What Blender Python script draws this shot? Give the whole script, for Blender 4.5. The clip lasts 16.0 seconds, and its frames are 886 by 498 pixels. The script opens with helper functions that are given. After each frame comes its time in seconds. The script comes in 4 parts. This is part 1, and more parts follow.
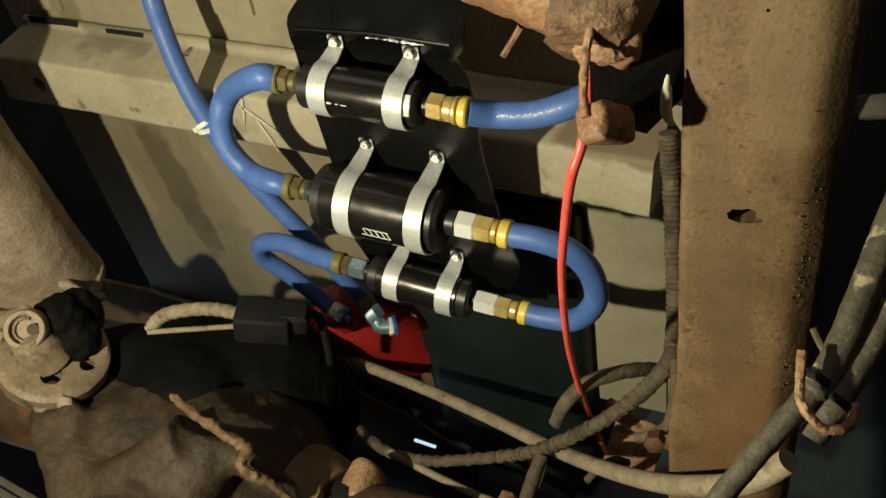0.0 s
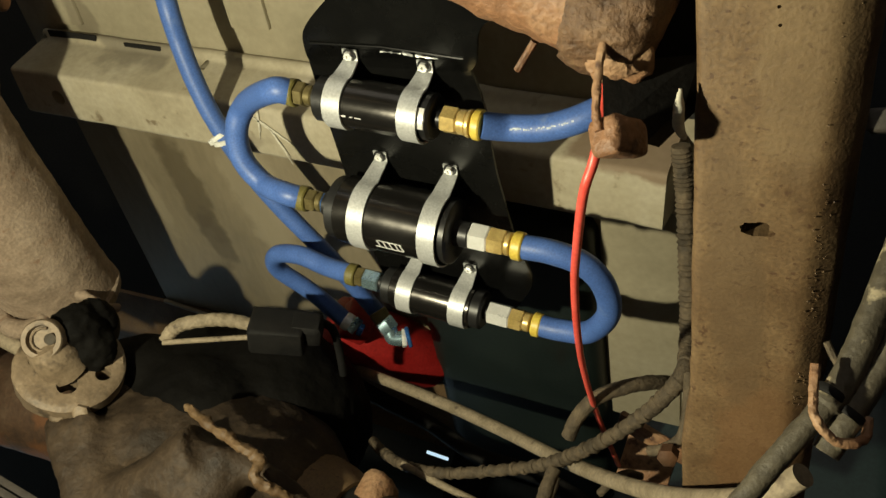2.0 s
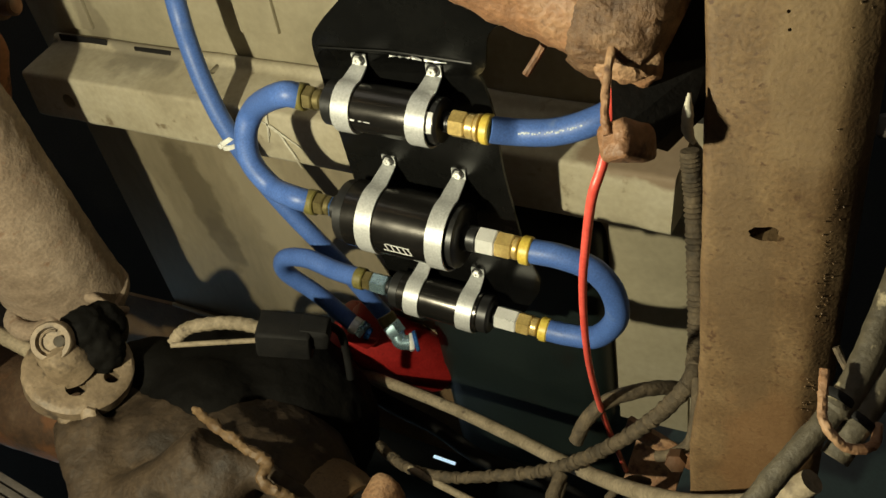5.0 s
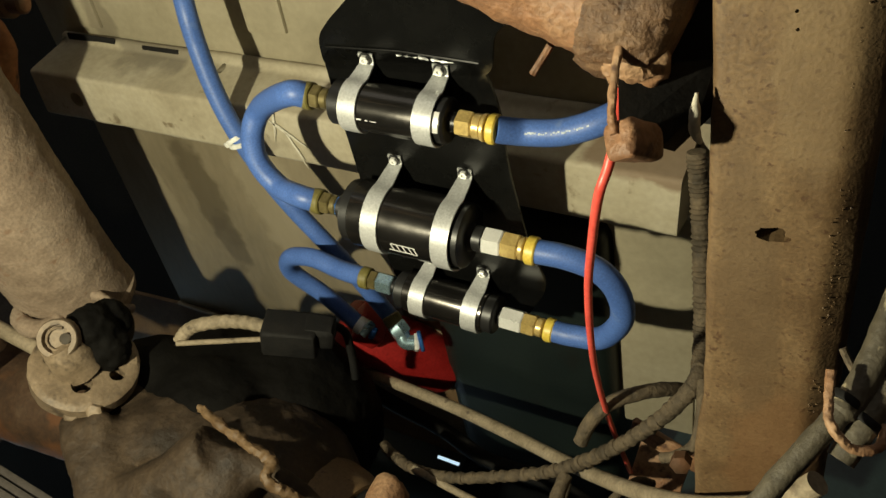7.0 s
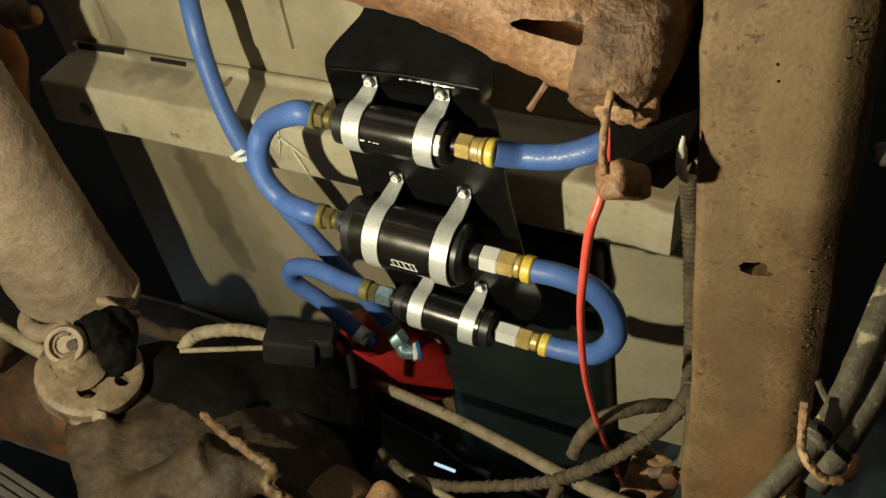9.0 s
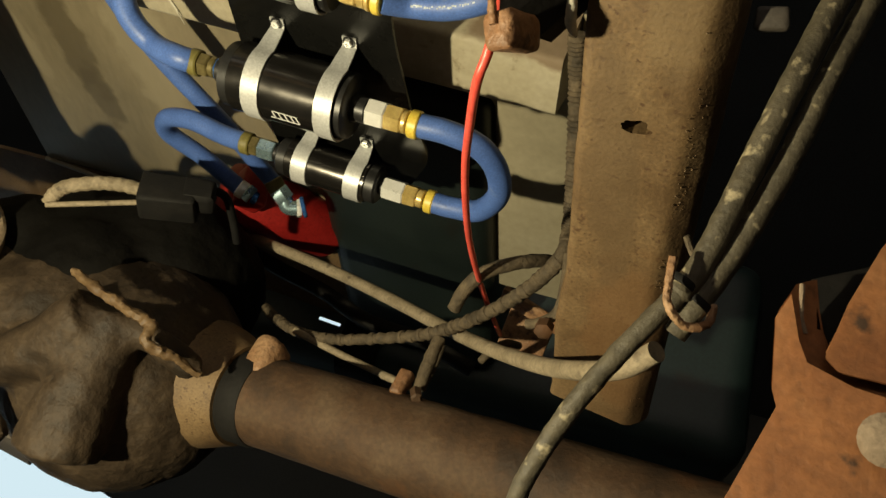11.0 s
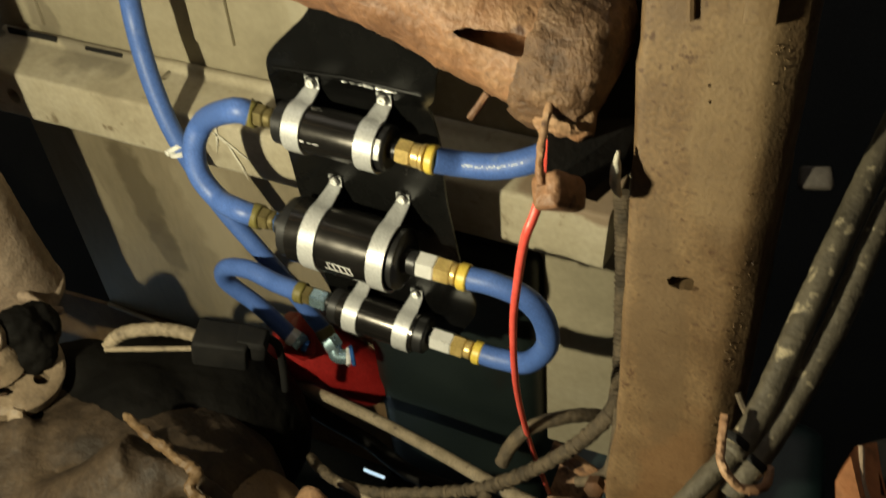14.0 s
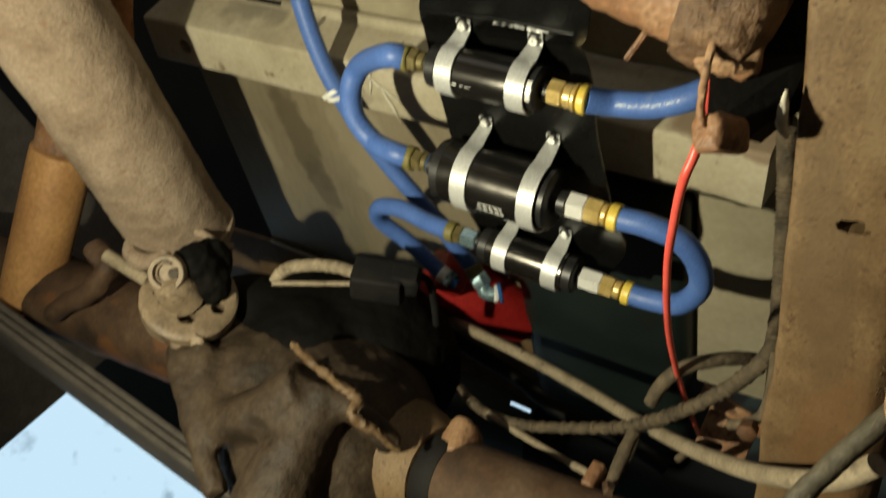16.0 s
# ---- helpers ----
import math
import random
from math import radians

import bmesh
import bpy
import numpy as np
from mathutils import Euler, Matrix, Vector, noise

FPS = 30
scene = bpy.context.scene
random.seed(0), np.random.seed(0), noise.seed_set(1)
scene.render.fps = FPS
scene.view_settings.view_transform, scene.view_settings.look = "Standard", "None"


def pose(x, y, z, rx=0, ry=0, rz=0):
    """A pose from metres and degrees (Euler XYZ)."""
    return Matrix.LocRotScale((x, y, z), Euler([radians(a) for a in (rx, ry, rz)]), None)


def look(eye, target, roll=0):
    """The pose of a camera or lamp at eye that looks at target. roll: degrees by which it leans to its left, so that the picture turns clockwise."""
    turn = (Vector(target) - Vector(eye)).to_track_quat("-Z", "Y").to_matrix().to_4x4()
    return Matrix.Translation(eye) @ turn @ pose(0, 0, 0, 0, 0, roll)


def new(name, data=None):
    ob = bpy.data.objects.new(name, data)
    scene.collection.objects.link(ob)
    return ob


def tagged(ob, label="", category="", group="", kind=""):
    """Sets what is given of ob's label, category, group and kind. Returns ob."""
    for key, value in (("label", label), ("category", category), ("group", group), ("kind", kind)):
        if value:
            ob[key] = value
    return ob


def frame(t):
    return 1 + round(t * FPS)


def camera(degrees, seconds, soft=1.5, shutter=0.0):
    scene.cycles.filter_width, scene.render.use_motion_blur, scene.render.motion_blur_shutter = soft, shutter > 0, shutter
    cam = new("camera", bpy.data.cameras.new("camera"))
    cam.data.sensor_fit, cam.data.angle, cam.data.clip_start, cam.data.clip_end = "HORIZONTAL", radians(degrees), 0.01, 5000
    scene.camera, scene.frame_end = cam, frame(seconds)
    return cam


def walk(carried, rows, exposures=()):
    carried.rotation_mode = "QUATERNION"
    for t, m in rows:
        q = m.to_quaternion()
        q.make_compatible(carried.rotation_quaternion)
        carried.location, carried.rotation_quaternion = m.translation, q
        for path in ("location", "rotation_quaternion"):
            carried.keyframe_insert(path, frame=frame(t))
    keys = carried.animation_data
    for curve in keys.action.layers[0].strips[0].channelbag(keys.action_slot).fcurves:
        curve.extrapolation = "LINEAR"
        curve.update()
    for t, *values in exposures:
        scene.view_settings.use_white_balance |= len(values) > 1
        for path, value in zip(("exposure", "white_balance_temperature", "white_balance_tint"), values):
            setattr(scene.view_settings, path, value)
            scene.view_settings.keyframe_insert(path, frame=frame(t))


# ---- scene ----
cam = camera(58.0, 16.0, shutter=0.5)
PATH = [
    (0, (0.0, 0.0, 0.301), (-0.842, 1.226, 1.638), 33.8),
    (0.5, (0.001, -0.001, 0.3), (-0.854, 1.214, 1.639), 34.3),
    (1, (0.001, -0.002, 0.3), (-0.866, 1.204, 1.64), 34.7),
    (1.5, (0.001, -0.001, 0.3), (-0.868, 1.198, 1.643), 35.0),
    (2, (0.001, -0.002, 0.299), (-0.874, 1.196, 1.641), 35.1),
    (2.5, (0.001, -0.003, 0.298), (-0.878, 1.191, 1.641), 35.2),
    (3, (0.001, -0.002, 0.298), (-0.881, 1.187, 1.643), 35.4),
    (3.5, (0.001, -0.002, 0.299), (-0.883, 1.185, 1.644), 35.6),
    (4, (0.001, -0.002, 0.298), (-0.886, 1.184, 1.642), 35.7),
    (6.5, (0.001, -0.002, 0.298), (-0.901, 1.182, 1.634), 36.2),
    (7, (0.001, -0.001, 0.297), (-0.904, 1.179, 1.634), 36.6),
    (7.5, (0.001, -0.003, 0.296), (-0.913, 1.174, 1.63), 37.3),
    (8, (0.001, -0.003, 0.296), (-0.92, 1.168, 1.63), 37.9),
    (8.2, (0.002, -0.007, 0.29), (-0.915, 1.164, 1.627), 37.8),
    (10.3, (0.015, -0.034, 0.299), (-0.831, 1.259, 1.569), 36.4),
    (10.5, (0.01, -0.019, 0.296), (-0.717, 1.358, 1.552), 32.1),
    (11, (0.008, -0.017, 0.298), (-0.574, 1.453, 1.522), 28.0),
    (11.5, (0.011, -0.025, 0.297), (-0.646, 1.243, 1.696), 31.3),
    (12, (0.013, -0.031, 0.294), (-0.735, 1.106, 1.759), 35.1),
    (12.5, (0.012, -0.032, 0.297), (-0.726, 1.174, 1.712), 34.3),
    (13, (0.009, -0.02, 0.295), (-0.712, 1.236, 1.674), 33.6),
    (13.5, (0.009, -0.021, 0.293), (-0.723, 1.232, 1.669), 34.3),
    (14, (0.01, -0.024, 0.293), (-0.761, 1.162, 1.707), 36.4),
    (14.5, (0.013, -0.034, 0.288), (-0.913, 1.002, 1.726), 43.0),
    (15, (0.014, -0.039, 0.286), (-1.014, 0.948, 1.688), 45.4),
    (15.5, (0.013, -0.04, 0.286), (-1.037, 1.044, 1.598), 43.5),
    (16, (0.008, -0.035, 0.284), (-1.036, 1.225, 1.434), 40.8),
]
walk(cam, [(t, look(eye, target, roll)) for t, eye, target, roll in PATH],
     [(0, 0, 6500, 10), (8.2, 0, 6500, 10), (10.3, 0, 6900, 11), (11, 0.05, 7250, 12), (11.5, 0.05, 7200, 12), (12, 0.05, 6900, 11), (13, 0, 6700, 11), (14.5, 0.08, 6700, 11), (15.2, 0.08, 6550, 10), (16, 0, 6450, 10)])

# ---- light ----
world = bpy.data.worlds.new("world")
scene.world = world
world.use_nodes = True
world.node_tree.nodes["Background"].inputs[0].default_value = (1.0, 0.94, 0.82, 1)
world.node_tree.nodes["Background"].inputs[1].default_value = 0.60
LAMP = (-0.472, 0.100, 0.125)
lamp_data = bpy.data.lights.new("work_lamp", "SPOT")
lamp_data.energy, lamp_data.shadow_soft_size, lamp_data.color = 34.0, 0.012, (1.0, 0.935, 0.65)
lamp_data.spot_size, lamp_data.spot_blend = radians(138), 0.7
lamp = new("work_lamp", lamp_data)
lamp.matrix_world = look(LAMP, (-0.42, 0.42, 0.9))
scene.view_settings.exposure = 0.0


# ---- materials ----
def material(name, colours, rough=0.7, metal=0.0, scale=30.0, bump=0.3, fine=400.0, spots=None, coat=0.0, stretch=(1, 1, 1), grain=0.45, stains=()):
    """A procedural surface: two scales of noise between the colours, a fine grain, relief, and spots of another colour."""
    m = bpy.data.materials.new(name)
    m.use_nodes = True
    n, l = m.node_tree.nodes, m.node_tree.links
    b = n["Principled BSDF"]
    tc = n.new("ShaderNodeTexCoord")
    mp = n.new("ShaderNodeMapping")
    mp.inputs["Scale"].default_value = stretch
    l.new(tc.outputs["Object"], mp.inputs[0])
    big = n.new("ShaderNodeTexNoise")
    big.inputs["Scale"].default_value, big.inputs["Detail"].default_value, big.inputs["Roughness"].default_value = scale, 8, 0.65
    l.new(mp.outputs[0], big.inputs["Vector"])
    ramp = n.new("ShaderNodeValToRGB")
    e = ramp.color_ramp.elements
    while len(e) < len(colours):
        e.new(0.5)
    for i, c in enumerate(colours):
        e[i].position = 0.32 + 0.36 * i / max(1, len(colours) - 1)
        e[i].color = (*c, 1)
    l.new(big.outputs["Fac"], ramp.inputs[0])
    small = n.new("ShaderNodeTexNoise")
    small.inputs["Scale"].default_value, small.inputs["Detail"].default_value = fine, 4
    l.new(mp.outputs[0], small.inputs["Vector"])
    mix = n.new("ShaderNodeMix")
    mix.data_type, mix.blend_type = "RGBA", "OVERLAY"
    mix.inputs[0].default_value = grain
    l.new(ramp.outputs[0], mix.inputs[6])
    l.new(small.outputs["Fac"], mix.inputs[7])
    colour = mix.outputs[2]
    if spots:
        tint, size, amount = spots
        v = n.new("ShaderNodeTexNoise")
        v.inputs["Scale"].default_value, v.inputs["Detail"].default_value = size, 5
        l.new(mp.outputs[0], v.inputs["Vector"])
        r2 = n.new("ShaderNodeValToRGB")
        r2.color_ramp.elements[0].position, r2.color_ramp.elements[1].position = 1 - amount - 0.04, 1 - amount + 0.04
        l.new(v.outputs["Fac"], r2.inputs[0])
        mix2 = n.new("ShaderNodeMix")
        mix2.data_type = "RGBA"
        l.new(r2.outputs[0], mix2.inputs[0])
        l.new(colour, mix2.inputs[6])
        mix2.inputs[7].default_value = (*tint, 1)
        colour = mix2.outputs[2]
    for (cx, cy), (rx, ry), turn, tint, strength in stains:
        place = n.new("ShaderNodeMapping")
        place.vector_type = "TEXTURE"
        place.inputs["Location"].default_value = (cx, cy, 0)
        place.inputs["Rotation"].default_value = (0, 0, radians(turn))
        place.inputs["Scale"].default_value = (rx, ry, 1000)
        l.new(tc.outputs["Object"], place.inputs[0])
        wob = n.new("ShaderNodeTexNoise")
        wob.inputs["Scale"].default_value, wob.inputs["Detail"].default_value = 28, 5
        l.new(tc.outputs["Object"], wob.inputs["Vector"])
        shift = n.new("ShaderNodeVectorMath")
        shift.operation = "MULTIPLY_ADD"
        shift.inputs[1].default_value = (1.3, 1.3, 0)
        l.new(wob.outputs["Color"], shift.inputs[0])
        l.new(place.outputs[0], shift.inputs[2])
        centre = n.new("ShaderNodeVectorMath")
        centre.operation = "SUBTRACT"
        centre.inputs[1].default_value = (0.65, 0.65, 0)
        l.new(shift.outputs[0], centre.inputs[0])
        far = n.new("ShaderNodeVectorMath")
        far.operation = "LENGTH"
        l.new(centre.outputs[0], far.inputs[0])
        fade = n.new("ShaderNodeMapRange")
        fade.interpolation_type = "SMOOTHSTEP"
        fade.inputs[1].default_value, fade.inputs[2].default_value = 0.72, 1.08
        fade.inputs[3].default_value, fade.inputs[4].default_value = strength, 0
        l.new(far.outputs["Value"], fade.inputs[0])
        mix3 = n.new("ShaderNodeMix")
        mix3.data_type = "RGBA"
        l.new(fade.outputs[0], mix3.inputs[0])
        l.new(colour, mix3.inputs[6])
        mix3.inputs[7].default_value = (*tint, 1)
        colour = mix3.outputs[2]
    l.new(colour, b.inputs["Base Color"])
    rr = n.new("ShaderNodeMapRange")
    rr.inputs[3].default_value, rr.inputs[4].default_value = max(0.05, rough - 0.12), min(1, rough + 0.12)
    l.new(big.outputs["Fac"], rr.inputs[0])
    l.new(rr.outputs[0], b.inputs["Roughness"])
    b.inputs["Metallic"].default_value = metal
    b.inputs["Coat Weight"].default_value = coat
    if bump:
        add = n.new("ShaderNodeMath")
        add.operation = "MULTIPLY_ADD"
        add.inputs[1].default_value = 0.4
        l.new(small.outputs["Fac"], add.inputs[0])
        l.new(big.outputs["Fac"], add.inputs[2])
        bp = n.new("ShaderNodeBump")
        bp.inputs["Strength"].default_value, bp.inputs["Distance"].default_value = bump, 0.004
        l.new(add.outputs[0], bp.inputs["Height"])
        l.new(bp.outputs[0], b.inputs["Normal"])
    return m


RAIL = material("dusty_brown_steel", [(0.0767, 0.0428, 0.0177), (0.1218, 0.0735, 0.0326), (0.1714, 0.1107, 0.053)], 0.66, 0, 18, 0.24, 420, ((0.0704, 0.0353, 0.0149), 260, 0.36), grain=0.5,
                stains=[((-0.02, 0.44), (0.10, 0.035), 88, (0.1443, 0.0725, 0.0279), 0.55), ((-0.045, 0.30), (0.09, 0.016), 86, (0.0902, 0.0558, 0.026), 0.6), ((-0.02, 0.16), (0.07, 0.02), 92, (0.1804, 0.1256, 0.0651), 0.45), ((-0.05, 0.07), (0.05, 0.015), 88, (0.0857, 0.0512, 0.0242), 0.6)])
RUST = material("flaking_rust", [(0.090, 0.042, 0.021), (0.215, 0.108, 0.052), (0.33, 0.205, 0.115)], 0.58, 0, 13, 0.8, 260, ((0.085, 0.042, 0.024), 85, 0.36), grain=0.5)
SCALE_RUST = material("dark_crusted_rust", [(0.06, 0.032, 0.017), (0.13, 0.072, 0.036), (0.20, 0.12, 0.064)], 0.5, 0, 70, 1.0, 240, ((0.24, 0.145, 0.08), 120, 0.34), grain=0.5)
PAN = material("dusty_grey_steel", [(0.2451, 0.214, 0.1438), (0.3145, 0.2762, 0.1895), (0.3758, 0.335, 0.241)], 0.66, 0.0, 5, 0.10, 120, ((0.2206, 0.1879, 0.1266), 9, 0.36), grain=0.16,
               stains=[((-0.885, 0.300), (0.055, 0.022), 85, (0.1389, 0.1144, 0.0776), 0.55), ((-0.62, 0.13), (0.16, 0.035), 80, (0.1961, 0.1675, 0.1144), 0.6), ((-0.48, 0.20), (0.20, 0.030), 84, (0.4085, 0.3717, 0.2737), 0.5), ((-1.0, 0.15), (0.15, 0.04), 80, (0.1961, 0.1634, 0.1144), 0.5)])
# darker and browner than the upper pan, with stains of its own
LOW_PAN = material("darker_brown_steel", [(0.173, 0.1428, 0.0894), (0.2293, 0.1898, 0.1213), (0.2769, 0.2335, 0.1556)], 0.6, 0.0, 6, 0.10, 120, ((0.1644, 0.1319, 0.0798), 8, 0.36), grain=0.16, stretch=(1, 0.35, 1),
                   stains=[((-0.832, 0.545), (0.105, 0.034), 82, (0.0908, 0.0706, 0.0399), 0.75), ((-0.815, 0.640), (0.06, 0.026), 80, (0.0865, 0.0672, 0.0399), 0.7), ((-0.92, 0.55), (0.10, 0.018), 75, (0.3461, 0.294, 0.1995), 0.4), ((-0.70, 0.55), (0.13, 0.05), 85, (0.3288, 0.2814, 0.1915), 0.55)])
HAT = material("dusty_galvanised_steel", [(0.2838, 0.2451, 0.1677), (0.3612, 0.3182, 0.2236), (0.4214, 0.3784, 0.2838)], 0.7, 0.0, 9, 0.22, 140, ((0.1806, 0.1419, 0.086), 40, 0.32), grain=0.2,
               stains=[((-0.80, 0.322), (0.085, 0.020), 5, (0.1634, 0.1419, 0.1032), 0.7), ((-0.165, 0.385), (0.07, 0.020), 5, (0.1376, 0.0731, 0.0344), 0.7), ((-0.62, 0.40), (0.05, 0.012), 8, (0.2064, 0.172, 0.1204), 0.5)])
SHAFT = material("caked_tan_dirt", [(0.155, 0.110, 0.074), (0.235, 0.174, 0.122), (0.30, 0.232, 0.17)], 0.9, 0, 18, 0.6, 300, ((0.20, 0.128, 0.082), 90, 0.34))
# the shaft's tan, darkened for the shade on flange and bearing cap
SHADED_TAN = material("shaded_tan_cast_steel", [(0.11, 0.078, 0.047), (0.175, 0.128, 0.080), (0.23, 0.172, 0.112)], 0.6, 0, 22, 0.4, 240, ((0.06, 0.042, 0.026), 45, 0.36))
SEALANT = material("pale_dried_sealant", [(0.46, 0.43, 0.34), (0.58, 0.55, 0.45)], 0.75, 0, 40, 0.2, 300)
GREASE = material("greasy_black_dirt", [(0.012, 0.0095, 0.0065), (0.026, 0.020, 0.013), (0.05, 0.038, 0.024)], 0.6, 0, 11, 0.6, 140, ((0.07, 0.046, 0.026), 16, 0.32))
GRIME = material("oily_brown_dirt", [(0.017, 0.011, 0.0064), (0.0374, 0.0247, 0.0145), (0.0612, 0.0416, 0.0247)], 0.66, 0, 22, 0.7, 190, ((0.0187, 0.0127, 0.0076), 20, 0.36))
AXLE = material("rusty_axle_steel", [(0.0242, 0.013, 0.0066), (0.059, 0.0302, 0.0139), (0.0869, 0.0533, 0.0298)], 0.75, 0.1, 16, 0.5, 200, ((0.1058, 0.0432, 0.0146), 14, 0.38))
BLACK = material("gloss_black_paint", [(0.003, 0.003, 0.003), (0.006, 0.006, 0.0055)], 0.26, 0, 10, 0.02, 300)
ANOD = material("black_anodised_aluminium", [(0.060, 0.057, 0.053), (0.085, 0.080, 0.074)], 0.21, 0.9, 30, 0.02, 900)
CAP = material("satin_black_cap", [(0.010, 0.010, 0.010), (0.018, 0.018, 0.018)], 0.4, 0.1, 30, 0.05, 500)
ZINC = material("zinc_plated_strap", [(0.473, 0.4816, 0.473), (0.5848, 0.5934, 0.5848)], 0.42, 0.35, 25, 0.08, 500)
NICKEL = material("nickel_fitting", [(0.72, 0.72, 0.69), (0.84, 0.84, 0.80)], 0.30, 0.3, 30, 0.03, 400)
BRASS = material("brass_fitting", [(0.50, 0.36, 0.12), (0.66, 0.49, 0.19)], 0.32, 0.4, 60, 0.06, 400)
# brass darkened for the shade on the left fittings
SHADED_BRASS = material("shaded_brass_fitting", [(0.12, 0.095, 0.035), (0.18, 0.145, 0.06)], 0.42, 0.5, 60, 0.06, 400)
HOSE = material("blue_rubber_hose", [(0.055, 0.12, 0.36), (0.075, 0.155, 0.44)], 0.48, 0, 40, 0.08, 600, ((0.11, 0.18, 0.40), 45, 0.30))
YELLOW = material("yellow_plastic_collar", [(0.62, 0.45, 0.06), (0.74, 0.56, 0.10)], 0.4, 0, 60, 0.03, 400)
# collar colour darkened for the shade at the pumps' left ends
SHADED_OLIVE = material("shaded_olive_plastic_collar", [(0.12, 0.105, 0.028), (0.17, 0.145, 0.042)], 0.5, 0, 60, 0.03, 400)
WIRE_RED = material("red_cable_sheath", [(0.62, 0.07, 0.05), (0.72, 0.10, 0.075)], 0.4, 0, 60, 0.05, 300)
WHITE = material("white_nylon_tie", [(0.66, 0.66, 0.60), (0.75, 0.75, 0.70)], 0.4, 0, 60, 0.02, 300)
INK = material("white_print", [(0.62, 0.62, 0.60), (0.72, 0.72, 0.70)], 0.5, 0, 200, 0.0, 300)
WORN_INK = material("worn_pale_print", [(0.28, 0.35, 0.46), (0.48, 0.54, 0.60)], 0.6, 0, 300, 0.0, 300)
BLUE_ANOD = material("blue_anodised_fitting", [(0.03, 0.12, 0.42), (0.06, 0.22, 0.60)], 0.25, 0.6, 60, 0.03, 300)
PALE_BLUE = material("pale_blue_fitting", [(0.30, 0.45, 0.52), (0.42, 0.58, 0.64)], 0.28, 0.8, 60, 0.03, 300)
RED_ANOD = material("red_anodised_metal", [(0.27, 0.011, 0.010), (0.36, 0.020, 0.018)], 0.42, 0.2, 20, 0.05, 300)
# a darker teal for the tank's front lobe
DEEP_TEAL = material("deep_teal_paint", [(0.0045, 0.0086, 0.0077), (0.0083, 0.0142, 0.0121)], 0.5, 0, 8, 0.1, 200, ((0.0075, 0.0086, 0.0064), 12, 0.36))
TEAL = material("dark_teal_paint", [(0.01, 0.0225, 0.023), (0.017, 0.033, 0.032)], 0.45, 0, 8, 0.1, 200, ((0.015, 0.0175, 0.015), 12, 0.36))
CABLE = material("dirty_cable_loom", [(0.0359, 0.0266, 0.0154), (0.077, 0.057, 0.0342), (0.1231, 0.0912, 0.0547)], 0.8, 0, 60, 0.7, 260)
TAN_ROD = material("dusty_tan_rod", [(0.17, 0.135, 0.085), (0.29, 0.235, 0.16)], 0.75, 0, 50, 0.5, 300, ((0.09, 0.068, 0.045), 60, 0.33))
RUBBER = material("speckled_brake_hose", [(0.0423, 0.0353, 0.0225), (0.0847, 0.0707, 0.0455)], 0.65, 0, 60, 0.4, 300, ((0.2964, 0.2506, 0.1606), 110, 0.34))
# black of the rubber parts, and of pieces that stand in for shade
DARK = material("black_rubber_and_shade", [(0.006, 0.006, 0.006), (0.012, 0.011, 0.010)], 0.75, 0, 40, 0.2, 300)
ORANGE = material("orange_primed_steel", [(0.17, 0.060, 0.020), (0.26, 0.102, 0.036), (0.31, 0.145, 0.062)], 0.7, 0, 14, 0.3, 220, ((0.05, 0.025, 0.013), 50, 0.33))
SHOCK = material("rusty_orange_tube", [(0.30, 0.15, 0.06), (0.44, 0.24, 0.09)], 0.55, 0.1, 12, 0.2, 220)
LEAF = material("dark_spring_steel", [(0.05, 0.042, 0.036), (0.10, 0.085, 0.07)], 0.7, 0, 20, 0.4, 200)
CONCRETE = material("garage_concrete", [(0.22, 0.21, 0.20), (0.33, 0.32, 0.30)], 0.85, 0, 4, 0.3, 120)
WALL = material("dark_garage_wall", [(0.022, 0.021, 0.019), (0.034, 0.032, 0.029)], 0.9, 0, 3, 0.1, 100)


# ---- builders ----
def mesh_ob(name, bm, mat, parent=None, label="", smooth=True):
    bmesh.ops.recalc_face_normals(bm, faces=bm.faces)
    me = bpy.data.meshes.new(name)
    bm.to_mesh(me)
    bm.free()
    me.materials.append(mat)
    if smooth:
        me.shade_smooth()
        me.set_sharp_from_angle(angle=radians(38))
    ob = new(name, me)
    if parent:
        ob.parent = parent
    if label:
        ob["label"] = label
    return ob


part = mesh_ob


def thing(name, label, category, group="", kind=""):
    return tagged(new(name), label, category, group, kind)


def solo(name, bm, mat, label, category, group="", kind="", smooth=True):
    return tagged(mesh_ob(name, bm, mat, smooth=smooth), label, category, group, kind)


def spline(points, n=10):
    """A smooth line through the points (centripetal enough for hoses)."""
    p = [Vector(q) for q in points]
    p = [p[0] * 2 - p[1]] + p + [p[-1] * 2 - p[-2]]
    out = []
    for i in range(1, len(p) - 2):
        a, b, c, d = p[i - 1:i + 3]
        for k in range(n):
            t = k / n
            out.append(0.5 * ((2 * b) + (c - a) * t + (2 * a - 5 * b + 4 * c - d) * t * t + (3 * b - a - 3 * c + d) * t ** 3))
    out.append(p[-2])
    return out


